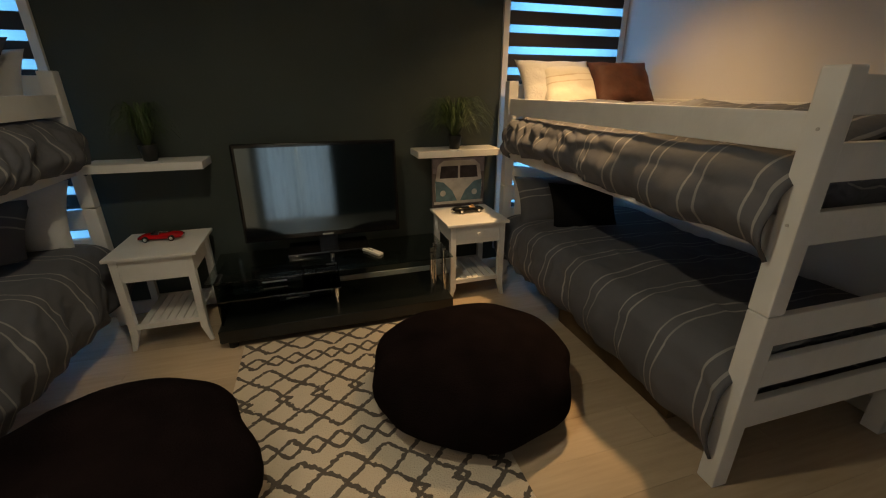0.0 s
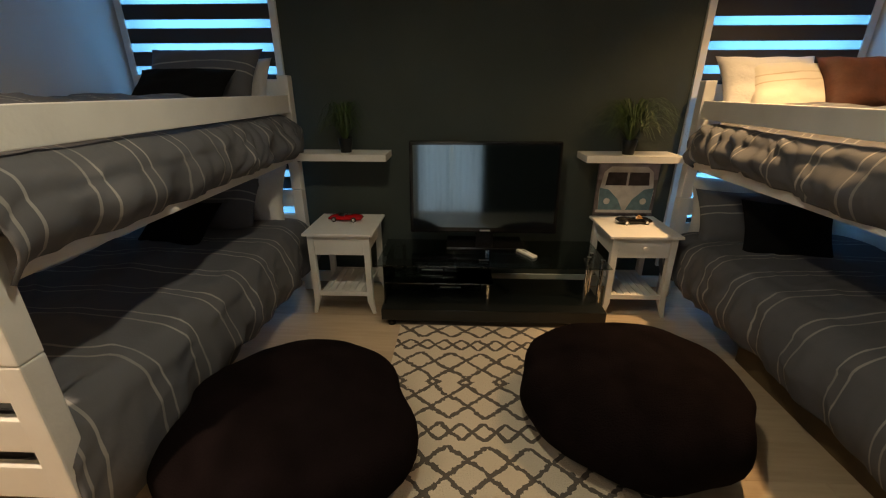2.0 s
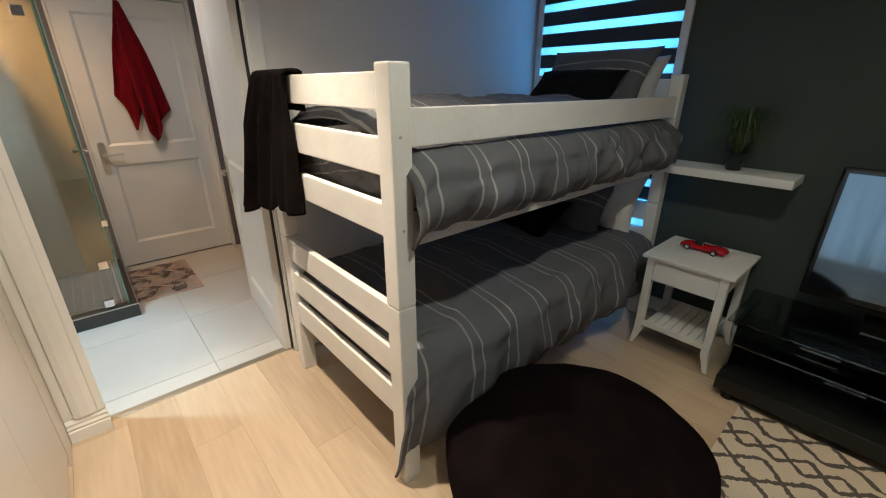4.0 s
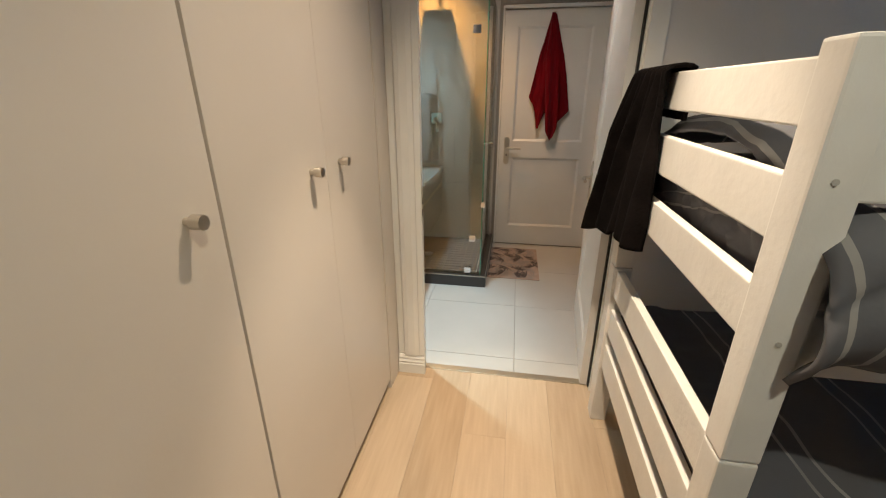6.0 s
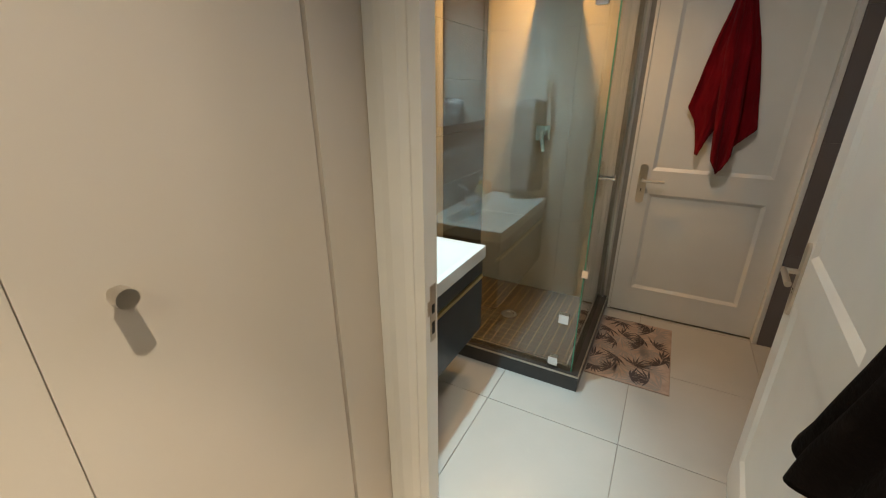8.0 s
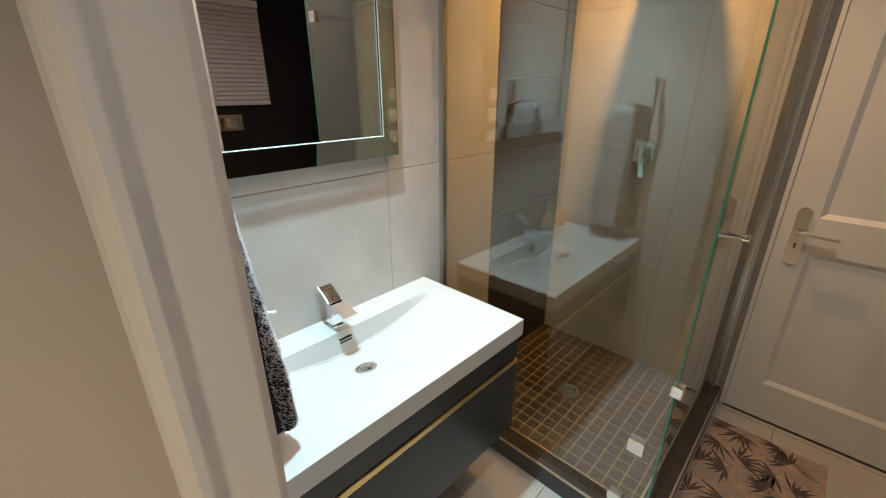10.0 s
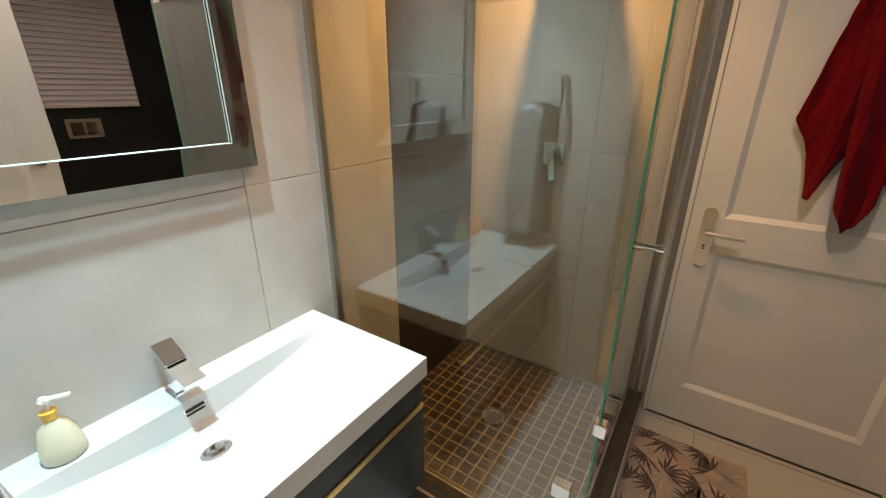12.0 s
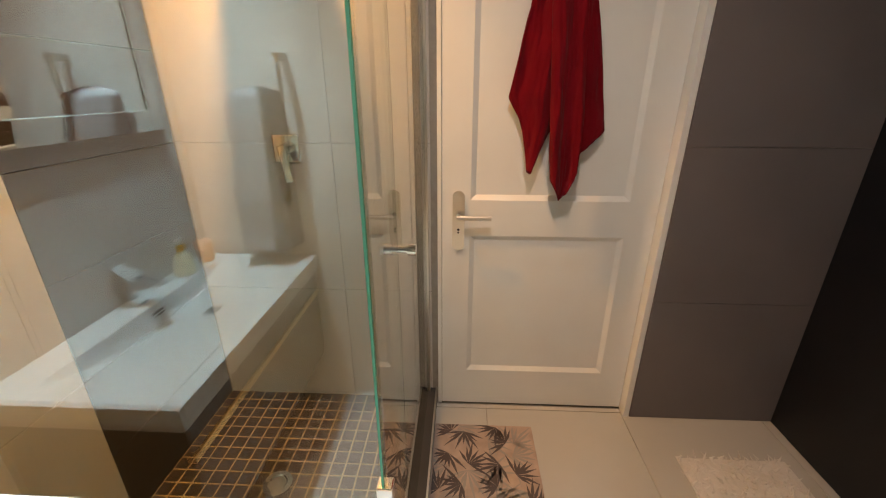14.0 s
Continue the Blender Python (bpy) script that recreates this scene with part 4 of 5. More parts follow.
def panel_door(name, at, turn, width, label, handle_side=-1, flat=False):
    """A moulded two-panel door leaf from its hinge edge along +x; the detailed faces are the y sides."""
    d = tagged(new(name), label, kind="structure")
    d.matrix_basis = pose(*at, rz=turn)
    T = 0.04
    bm = bmesh.new()
    st, z0, z1, h = 0.11, 0.185, 0.835, 2.02
    for lo, hi in (((0, 0, 0), (st, T, h)), ((width - st, 0, 0), (width, T, h)), ((st, 0, 0), (width - st, T, z0)), ((st, 0, z1), (width - st, T, 0.98)), ((st, 0, h - 0.12), (width - st, T, h))):
        box(bm, lo, hi)
    part("leaf", bm, M_TRIM, d, "white painted door leaf")
    for a, b in ((z0, z1), (0.98, h - 0.12)):
        bm = bmesh.new()
        for y, s in ((0.0, 1), (T, -1)):
            q = [(st, a), (width - st, a), (width - st, b), (st, b)]
            i1 = [(st + 0.02, a + 0.02), (width - st - 0.02, a + 0.02), (width - st - 0.02, b - 0.02), (st + 0.02, b - 0.02)]
            A = [bm.verts.new((p, y, z)) for p, z in q]
            B = [bm.verts.new((p, y + s * 0.011, z)) for p, z in i1]
            for k in range(4):
                bm.faces.new((A[k], A[(k + 1) % 4], B[(k + 1) % 4], B[k]))
            bm.faces.new(B)
        part("panel", bm, M_TRIM, d, "recessed moulded panel")
    x = width - 0.065
    for y, s in ((0.0, -1), (T, 1)):
        hd = part("handle", rods(((x, y, 0.92), (x, y + s * 0.045, 0.92), 0.009), ((x + 0.006, y + s * 0.045, 0.92), (x - 0.125, y + s * 0.045, 0.92), 0.009)), M_NICK, d, "satin nickel lever handle", smooth=False)
        out = []
        for k in range(24):
            a = 2 * math.pi * k / 24
            out.append((x + 0.024 * math.cos(a), 0.895 + 0.024 * math.sin(a) + (0.0975 if math.sin(a) > 0 else -0.0975)))
        part("back_plate", extrude(out, "y", y + s * 0.004 - 0.004, y + s * 0.004 + 0.004), M_NICK, hd, "long nickel back plate")
        part("keyhole", rods(((x, y + s * 0.009, 0.862), (x, y + s * 0.0095, 0.862), 0.005), ((x, y + s * 0.009, 0.850), (x, y + s * 0.0095, 0.850), 0.004)), M_RUBBER_SHADE, hd)
    for z in (0.25, 1.75):
        part("hinge", rods(((-0.004, 0.0, z - 0.05), (-0.004, 0.0, z + 0.05), 0.006)), M_BRASS, d, "small brass hinge")
    return d


# the far door: hinge at its right, closed; the bedroom's door stands open into the bathroom
panel_door("door_1", (BX - 0.04, -1.602, 0.008), -90, 0.825, "closed white panelled door with a lever handle")
panel_door("door_2", (-0.03, -1.846, 0.008), 180 - OPEN, 0.82, "white panelled bathroom door standing open")


# ---- bathroom ----
def vanity():
    v = thing("vanity_unit", (-0.115, BY, 0.27), "wall-hung dark navy vanity unit with a brass-coloured rail", "vanity")
    part("cabinet", box(bmesh.new(), (-0.875, 0.0, 0.0), (-0.01, 0.455, 0.365), 0.002), M_NAVY, v)
    part("top_edge", boxes(((-0.875, 0.0, 0.366), (-0.857, 0.455, 0.408)), ((-0.028, 0.0, 0.366), (-0.01, 0.455, 0.408))), M_NAVY, v)
    for z0, z1 in ((0.004, 0.295), (0.325, 0.406)):
        part("drawer", box(bmesh.new(), (-0.875, 0.455, z0), (-0.010, 0.476, z1), 0.002), M_NAVY, v, "flat dark navy drawer front")
    part("rail_handle", box(bmesh.new(), (-0.872, 0.458, 0.299), (-0.013, 0.480, 0.318), 0.003), M_BRASS, v, "long brass-coloured handle rail")
    # basin: one ceramic slab with a curved trough
    b = thing("basin", (-0.115, BY, 0.679), "white ceramic basin with a sloping trough, on the vanity unit", "basin")
    L, D, H = 0.885, 0.485, 0.061

    def surf(u, w):
        x, y = -L * u, D * w
        e = 0.03
        y0, y1 = 0.098, D - 0.03
        t = (y - y0) / (y1 - y0)
        end = max(0.0, min(1.0, (0.5 - abs(u - 0.5) - 0.05) / 0.42))
        dip = 0.0
        if 0 < t < 1:
            depth = 0.085 * (1 - (1 - end) ** 1.5)
            dip = depth * min(1.0, t / 0.05) * (1 - t)
        return (x, y, H - dip)

    bm = sheet(72, 64, surf)
    rim = [e for e in bm.edges if e.is_boundary]
    ret = bmesh.ops.extrude_edge_only(bm, edges=rim)
    for vv in [g for g in ret["geom"] if isinstance(g, bmesh.types.BMVert)]:
        vv.co.z = 0.0
    bm.normal_update()
    for fc in bm.faces:
        fc.smooth = abs(fc.normal.z) > 0.1
    for e in bm.edges:
        e.smooth = e.calc_face_angle(0.0) < 0.45
    part("bowl", bm, M_CERAM, b)
    part("drain", lathe([(0.033, 0), (0.033, 0.004), (0.026, 0.006), (0.024, 0.002), (0.018, 0.002), (0.018, 0.010), (0.012, 0.013)], 24), M_CHROME, b, "chrome pop-up drain", smooth=False).matrix_basis = pose(-0.395, 0.262, H - 0.0455, 13, 0, 0)
    for z in (H - 0.030, H - 0.041):
        part("overflow_slot", boxes(((-0.452, 0.100, z), (-0.408, 0.108, z + 0.005))), M_RUBBER_SHADE, b, "dark overflow slot")
    part("overflow_trim", boxes(((-0.456, 0.098, H - 0.045), (-0.404, 0.105, H - 0.022))), M_CHROME, b, "chrome overflow plate")


vanity()


def basin_tap():
    t = thing("basin_tap", (-0.545, BY + 0.05, 0.740), "chrome single-lever basin tap with a flat square lever", "tap")
    part("base_plate", box(bmesh.new(), (-0.027, -0.026, 0.0), (0.027, 0.028, 0.005), 0.002), M_CHROME, t)
    bm = bmesh.new()
    rings = [[bm.verts.new((a * w, m + b * d, z)) for a, b in ((-1, -1), (1, -1), (1, 1), (-1, 1))] for w, d, m, z in ((0.020, 0.018, 0.0, 0.005), (0.017, 0.014, 0.0, 0.045), (0.021, 0.020, 0.004, 0.078), (0.021, 0.018, 0.002, 0.092))]
    for p, q in zip(rings, rings[1:]):
        for k in range(4):
            bm.faces.new((p[k], p[(k + 1) % 4], q[(k + 1) % 4], q[k]))
    bm.faces.new(rings[0][::-1]), bm.faces.new(rings[-1])
    part("body", bm, M_CHROME, t)
    part("spout", extrude([(0.012, 0.058), (0.098, 0.058), (0.100, 0.071), (0.014, 0.088)], "x", -0.025, 0.025), M_CHROME, t)
    part("lever", box(bmesh.new(), (-0.025, -0.055, 0), (0.025, 0.012, 0.007), 0.002), M_CHROME, t).matrix_basis = pose(0, 0.0, 0.094, -33, 0, 0)


basin_tap()


def soap_bottle():
    s = thing("soap_bottle", (-0.315, BY + 0.055, 0.740), "clear soap bottle with an amber pump collar", "soap dispenser")
    part("bottle", lathe([(0.034, 0), (0.038, 0.005), (0.037, 0.025), (0.031, 0.060), (0.024, 0.078), (0.013, 0.088), (0.012, 0.094)], 24), M_SOAP, s, "clear bottle with pale yellow soap", smooth=True)
    part("collar", lathe([(0.013, 0.094), (0.014, 0.112), (0.006, 0.114)], 16), M_AMBER, s, "amber screw collar", smooth=False)
    part("pump", rods(((0, 0, 0.112), (0, 0, 0.132), 0.004), ((0, 0, 0.132), (-0.004, 0.0, 0.140), 0.011), ((0, 0, 0.138), (-0.038, 0.018, 0.136), 0.0055)), M_WHITEP, s, "white pump head")


M_SOAP = mat("pale_soap", (0.90, 0.88, 0.68), 0.08, trans=0.3)
M_AMBER = mat("amber_plastic", (0.75, 0.48, 0.08), 0.3)
soap_bottle()
cup = part("tooth_mug", lathe([(0.024, 0), (0.028, 0.003), (0.032, 0.085), (0.030, 0.085), (0.027, 0.01)], 24), mat("peach_plastic", (0.62, 0.36, 0.24), 0.4), smooth=True)
cup.location = (-0.19, BY + 0.06, 0.740)
tagged(cup, "peach-coloured tooth mug on the back ledge of the basin", "mug")


M_GROUND = mat("ground_glass_edge", (0.62, 0.74, 0.70), 0.2)


def mirror():
    x0, x1, z0, z1 = -0.865, -0.205, 1.256, 2.10
    m = thing("mirror", (x1, BY, z0), "rectangular wall mirror with a sloping glass border above the basin", "mirror")
    w, h = x1 - x0, z1 - z0
    fr = 0.065
    part("backing", boxes(((-w, 0.0, 0), (0, 0.018, h))), M_FROST, m, "silver backing")
    part("plate", boxes(((-w + fr, 0.018, fr), (-fr, 0.030, h - fr))), M_MIRR, m, "clear mirror plate")
    O = [(0, 0), (-w, 0), (-w, h), (0, h)]
    I = [(-fr, fr), (-w + fr, fr), (-w + fr, h - fr), (-fr, h - fr)]
    for k in range(4):
        bm = bmesh.new()
        j = (k + 1) % 4
        f = [bm.verts.new(p) for p in ((O[k][0], 0.028, O[k][1]), (O[j][0], 0.028, O[j][1]), (I[j][0], 0.0345, I[j][1]), (I[k][0], 0.0345, I[k][1]))]
        bm.faces.new(f)
        part("bevel_strip", bm, M_MIRR, m, "sloping strip of mirror glass", thick=0.003)
        part("ground_edge", rods(((I[k][0], 0.0355, I[k][1]), (I[j][0], 0.0355, I[j][1]), 0.0013, 6)), M_GROUND, m, "pale green polished glass edge")


mirror()


setting("trim_far_door", boxes(((BX - 0.045, -1.600, 0), (BX + 0.052, -1.576, 2.06)), ((BX - 0.045, -2.445, 0), (BX + 0.004, -2.4285, 2.06)), ((BX - 0.045, -2.4285, 2.034), (BX + 0.03, -1.600, 2.06)), bevel=0.002), M_TRIM, "white frame round the closed door")


def shower():
    hx, hy = -1.065, -2.452
    s = thing("shower_hob", (hx, hy, 0), "low dark-tiled shower kerb with a pale metal trim", "shower kerb")
    part("kerb", boxes(((-0.075, BY - hy, 0), (0, 0, 0.085)), ((BX - hx, -0.075, 0), (-0.075, 0, 0.085)), bevel=0.001), M_HOB, s)
    part("edge_trim", boxes(((-0.004, BY - hy, 0.085), (0.003, 0.003, 0.092)), ((BX - hx, -0.004, 0.085), (-0.004, 0.003, 0.092)), ((-0.079, BY - hy, 0.085), (-0.072, -0.075, 0.092)), ((BX - hx, -0.079, 0.085), (-0.072, -0.072, 0.092))), M_ALU, s, "brushed aluminium tile edging")
    g = thing("shower_enclosure", (hx, hy, 0.086), "frameless glass corner shower enclosure with chrome fittings", "shower enclosure")
    ex, ey, top = -0.040, -0.040, 1.94
    part("front_pane", boxes(((ex - 0.004, BY - hy + 0.004, 0), (ex + 0.004, ey - 0.006, top))), M_GLASS, g, "clear glass pane")
    part("pane_edge", boxes(((ex - 0.004, ey - 0.0055, 0), (ex + 0.004, ey - 0.001, top))), M_EDGE, g, "green polished glass edge")
    part("side_pane", boxes(((-0.285, ey - 0.004, 0), (ex - 0.008, ey + 0.004, top))), M_GLASS, g, "narrow clear glass pane")
    d = part("glass_door", boxes(((BX - hx + 0.03, ey - 0.004, 0.008), (-0.291, ey + 0.004, top - 0.01))), M_GLASS, g, "clear glass door")
    part("knob", rods(((-0.325, ey - 0.035, 0.965), (-0.325, ey + 0.035, 0.965), 0.009, 16), ((-0.325, ey + 0.022, 0.965), (-0.325, ey + 0.040, 0.965), 0.014, 16), ((-0.325, ey - 0.040, 0.965), (-0.325, ey - 0.022, 0.965), 0.014, 16)), M_CHROME, d, "round chrome door knob")
    part("wall_channel", boxes(((BX - hx, ey - 0.012, 0), (BX - hx + 0.025, ey + 0.012, top))), M_ALU, g, "aluminium wall channel")
    part("wall_channel", boxes(((ex - 0.012, BY - hy, 0), (ex + 0.012, BY - hy + 0.02, top))), M_ALU, g, "aluminium wall channel")
    for x, y, z in ((ex, -0.14, 0.04), (ex, -0.11, 0.30), (ex, -0.11, 1.69), (ex, -0.97, 1.69)):
        part("clamp", box(bmesh.new(), (x - 0.016, y - 0.025, z - 0.025), (x + 0.016, y + 0.025, z + 0.025), 0.003), M_CHROME, g, "square chrome glass clamp")
    for z in (0.56,):
        part("clamp", box(bmesh.new(), (-0.06, ey - 0.016, z - 0.02), (-0.03, ey + 0.016, z + 0.02), 0.003), M_CHROME, g, "square chrome glass clamp")
    m = thing("shower_mixer", (BX, -3.01, 1.18), "chrome square shower mixer on the wall", "tap")
    part("plate", box(bmesh.new(), (0, -0.05, -0.05), (0.010, 0.05, 0.05), 0.004), M_CHROME, m)
    part("body", rods(((0.01, 0, 0), (0.045, 0, 0), 0.022, 20)), M_CHROME, m)
    o = part("lever", box(bmesh.new(), (0, -0.014, -0.12), (0.012, 0.014, 0.015), 0.003), M_CHROME, m)
    o.matrix_basis = pose(0.045, 0, 0, 14, -14, 0)
    dr = part("shower_drain", lathe([(0.052, 0), (0.052, 0.004), (0.035, 0.005), (0.03, 0.002)], 24), M_CHROME, smooth=False)
    dr.location = (-1.59, -3.01, 0.034)
    tagged(dr, "round chrome floor drain in the shower", "drain")


M_HOB = mat("dark_kerb_tile", (0.045, 0.042, 0.042), 0.3, var=0.15, scale=8)
M_ALU = mat("brushed_aluminium", (0.6, 0.58, 0.54), 0.3, 1.0)
shower()


# ---- cloths ----
def between(table, u):
    for (a, p), (b, q) in zip(table, table[1:]):
        if u <= b:
            return p + (q - p) * (u - a) / (b - a)
    return table[-1][1]


def red_towel():
    """A towel over one hook: a front fold, and a fold to each side behind it, each between two edges that widen downwards."""
    t = thing("towel", (BX, 0, 0), "dark red towel hanging from a hook on the closed door", "towel")
    folds = (("front_fold", 0.074, 0.016, 1.15, ((1.0, -2.014), (1.09, -2.036), (1.30, -2.055), (1.66, -2.078), (1.99, -2.056)), ((1.0, -1.976), (1.08, -1.948), (1.30, -1.945), (1.66, -1.972), (1.99, -2.034)),
              ((0, 1.08), (0.12, 1.05), (0.48, 1.004), (0.8, 1.035), (1, 1.11))),
             ("side_fold", 0.042, 0.014, 1.3, ((1.08, -2.15), (1.29, -2.172), (1.362, -2.195), (1.66, -2.136), (1.99, -2.052)), ((1.08, -2.07), (1.28, -2.028), (1.66, -2.03), (1.99, -2.03)),
              ((0, 1.355), (0.10, 1.30), (0.22, 1.24), (0.42, 1.105), (0.55, 1.10), (0.78, 1.20), (1, 1.27))),
             ("back_fold", 0.022, 0.007, 0.6, ((1.0, -1.99), (1.66, -2.02), (1.99, -2.04)), ((1.15, -1.853), (1.246, -1.851), (1.45, -1.885), (1.66, -1.925), (1.99, -2.02)),
              ((0, 1.06), (0.45, 1.165), (0.9, 1.235), (1, 1.25))))
    for k, (name, x0, depth, waves, left, right, hem) in enumerate(folds):
        def at(u, v):
            z = 1.99 - v * (1.99 - between(hem, u))
            y0, y1 = between(left, z), between(right, z)
            d = depth * (0.4 + 0.6 * v)
            x = x0 + d * math.sin(2 * math.pi * waves * u + 1.9 * k + 0.9 * v) + 0.010 * noise.noise(Vector((u * 4, v * 5, k * 3.0)))
            x += 0.006 * noise.noise(Vector((u * 11 + v * 4, v * 9, k * 5.0)))
            return (max(0.008, x - 0.014 * abs(2 * u - 1) ** 3), y0 + (y1 - y0) * u, z)
        part(name, sheet(48, 70, at, lambda u, v: (u, v)), M_RED, t, smooth=True, thick=0.006)


red_towel()
hk = thing("towel_hook", (BX, -2.035, 1.98), "small nickel hook on the closed door", "hook")
part("plate", boxes(((0, -0.012, -0.03), (0.006, 0.012, 0.03)), bevel=0.001), M_NICK, hk)
part("prong", rods(((0.004, 0, 0), (0.05, 0, 0.012), 0.005)), M_NICK, hk)


def throw():
    """A dark knitted throw over the top slat and post of the near bunk."""
    def at(u, v):
        x_top, x_bot = 0.14 + 0.33 * u, 0.0 + 0.47 * u
        if v < 0.16:
            g = v / 0.16
            return (x_top, -1.815 + 0.006 * math.sin(u * 30), 1.34 + 0.135 * g)
        if v < 0.24:
            a = (v - 0.16) / 0.08 * math.pi
            return (x_top, -1.848 + 0.033 * math.cos(a), 1.475 + 0.010 * math.sin(a))
        g = (v - 0.24) / 0.76
        x = x_top + (x_bot - x_top) * g ** 0.9
        fold = 0.018 * math.sin(u * 19 + 1.2) * min(1, 2.2 * g) + 0.012 * math.sin(u * 43 + 3 * g)
        y = -1.885 - 0.055 * g * (1.2 - u) + fold * 0.9 - 0.03 * (1 - u) * min(1, g * 3)
        long = 0.54 + 0.05 * math.sin(u * 7 + 0.5) + 0.06 * (0.45 < u < 0.7) * math.sin((u - 0.45) / 0.25 * math.pi) - 0.05 * (u > 0.8) * (u - 0.8) * 5
        return (x + 0.01 * noise.noise(Vector((u * 5, g * 4, 2))), y, 1.475 - long * g)
    o = part("throw", sheet(80, 60, at, lambda u, v: (u, v)), M_THROW, smooth=True, thick=0.012)
    tagged(o, "black knitted throw slung over the end of the bunk bed", "throw blanket")


throw()


def bath_mat():
    m = thing("bath_mat", (-1.255, -2.03, 0.0), "beige bath mat printed with dark palm leaves", "bath mat")
    part("cloth", box(bmesh.new(), (-0.68, -0.42, 0), (0, 0, 0.008), 0.003), mat("beige_mat", (0.40, 0.31, 0.27), 0.9, var=0.15, scale=20, bump=0.4, bscale=300), m)
    rnd = random.Random(4)
    for name, count, material, spread in (("pale_leaves", 20, mat("mat_grey", (0.30, 0.27, 0.26), 0.9), 0.15), ("dark_leaves", 20, mat("mat_dark", (0.085, 0.07, 0.075), 0.9), 0.12)):
        bm = bmesh.new()
        z = 0.0088 if name == "pale_leaves" else 0.0094
        for _ in range(count):
            cx, cy, a0 = -0.62 + 0.14 * (_ % 5) + rnd.uniform(-0.05, 0.05), -0.38 + 0.10 * (_ // 5) + rnd.uniform(-0.04, 0.04), rnd.uniform(0, 6.28)
            for k in range(9):
                a, ln = a0 + (k - 4) * 0.33 + rnd.uniform(-0.08, 0.08), spread * rnd.uniform(0.55, 1)
                d, n = Vector((math.cos(a), math.sin(a), 0)), Vector((-math.sin(a), math.cos(a), 0))
                q = [Vector((cx, cy, z)), Vector((cx, cy, z)) + d * ln * 0.45 + n * 0.0062, Vector((cx, cy, z)) + d * ln, Vector((cx, cy, z)) + d * ln * 0.45 - n * 0.0062]
                for p in q:
                    p.x, p.y = min(-0.004, max(-0.676, p.x)), min(-0.004, max(-0.416, p.y))
                bm.faces.new([bm.verts.new(p) for p in q[::-1]])
        part(name, bm, material, m, "printed palm leaves")


bath_mat()


def shag_mat():
    rnd = random.Random(9)
    s = thing("shaggy_mat", (-1.80, -1.47, 0), "cream shaggy bath mat in front of the toilet", "bath mat")
    part("backing", box(bmesh.new(), (0, 0, 0), (0.62, 0.42, 0.008), 0.003), M_WHITEF, s)
    bm = bmesh.new()
    for i in range(31):
        for j in range(21):
            x, y = 0.02 * i + rnd.uniform(-0.01, 0.01), 0.02 * j + rnd.uniform(-0.01, 0.01)
            a, h = rnd.uniform(0, 6.28), rnd.uniform(0.015, 0.032)
            dx, dy = math.cos(a) * 0.02, math.sin(a) * 0.02
            p = [bm.verts.new(v) for v in ((x - 0.006, y, 0.006), (x + 0.006, y, 0.006), (x, y + 0.008, 0.006))]
            t = bm.verts.new((x + dx, y + dy, h))
            for k in range(3):
                bm.faces.new((p[k], p[(k + 1) % 3], t))
    tagged(part("tuft_layer", bm, M_WHITEF, s, "long cream tufts"), kind="stuff")


shag_mat()


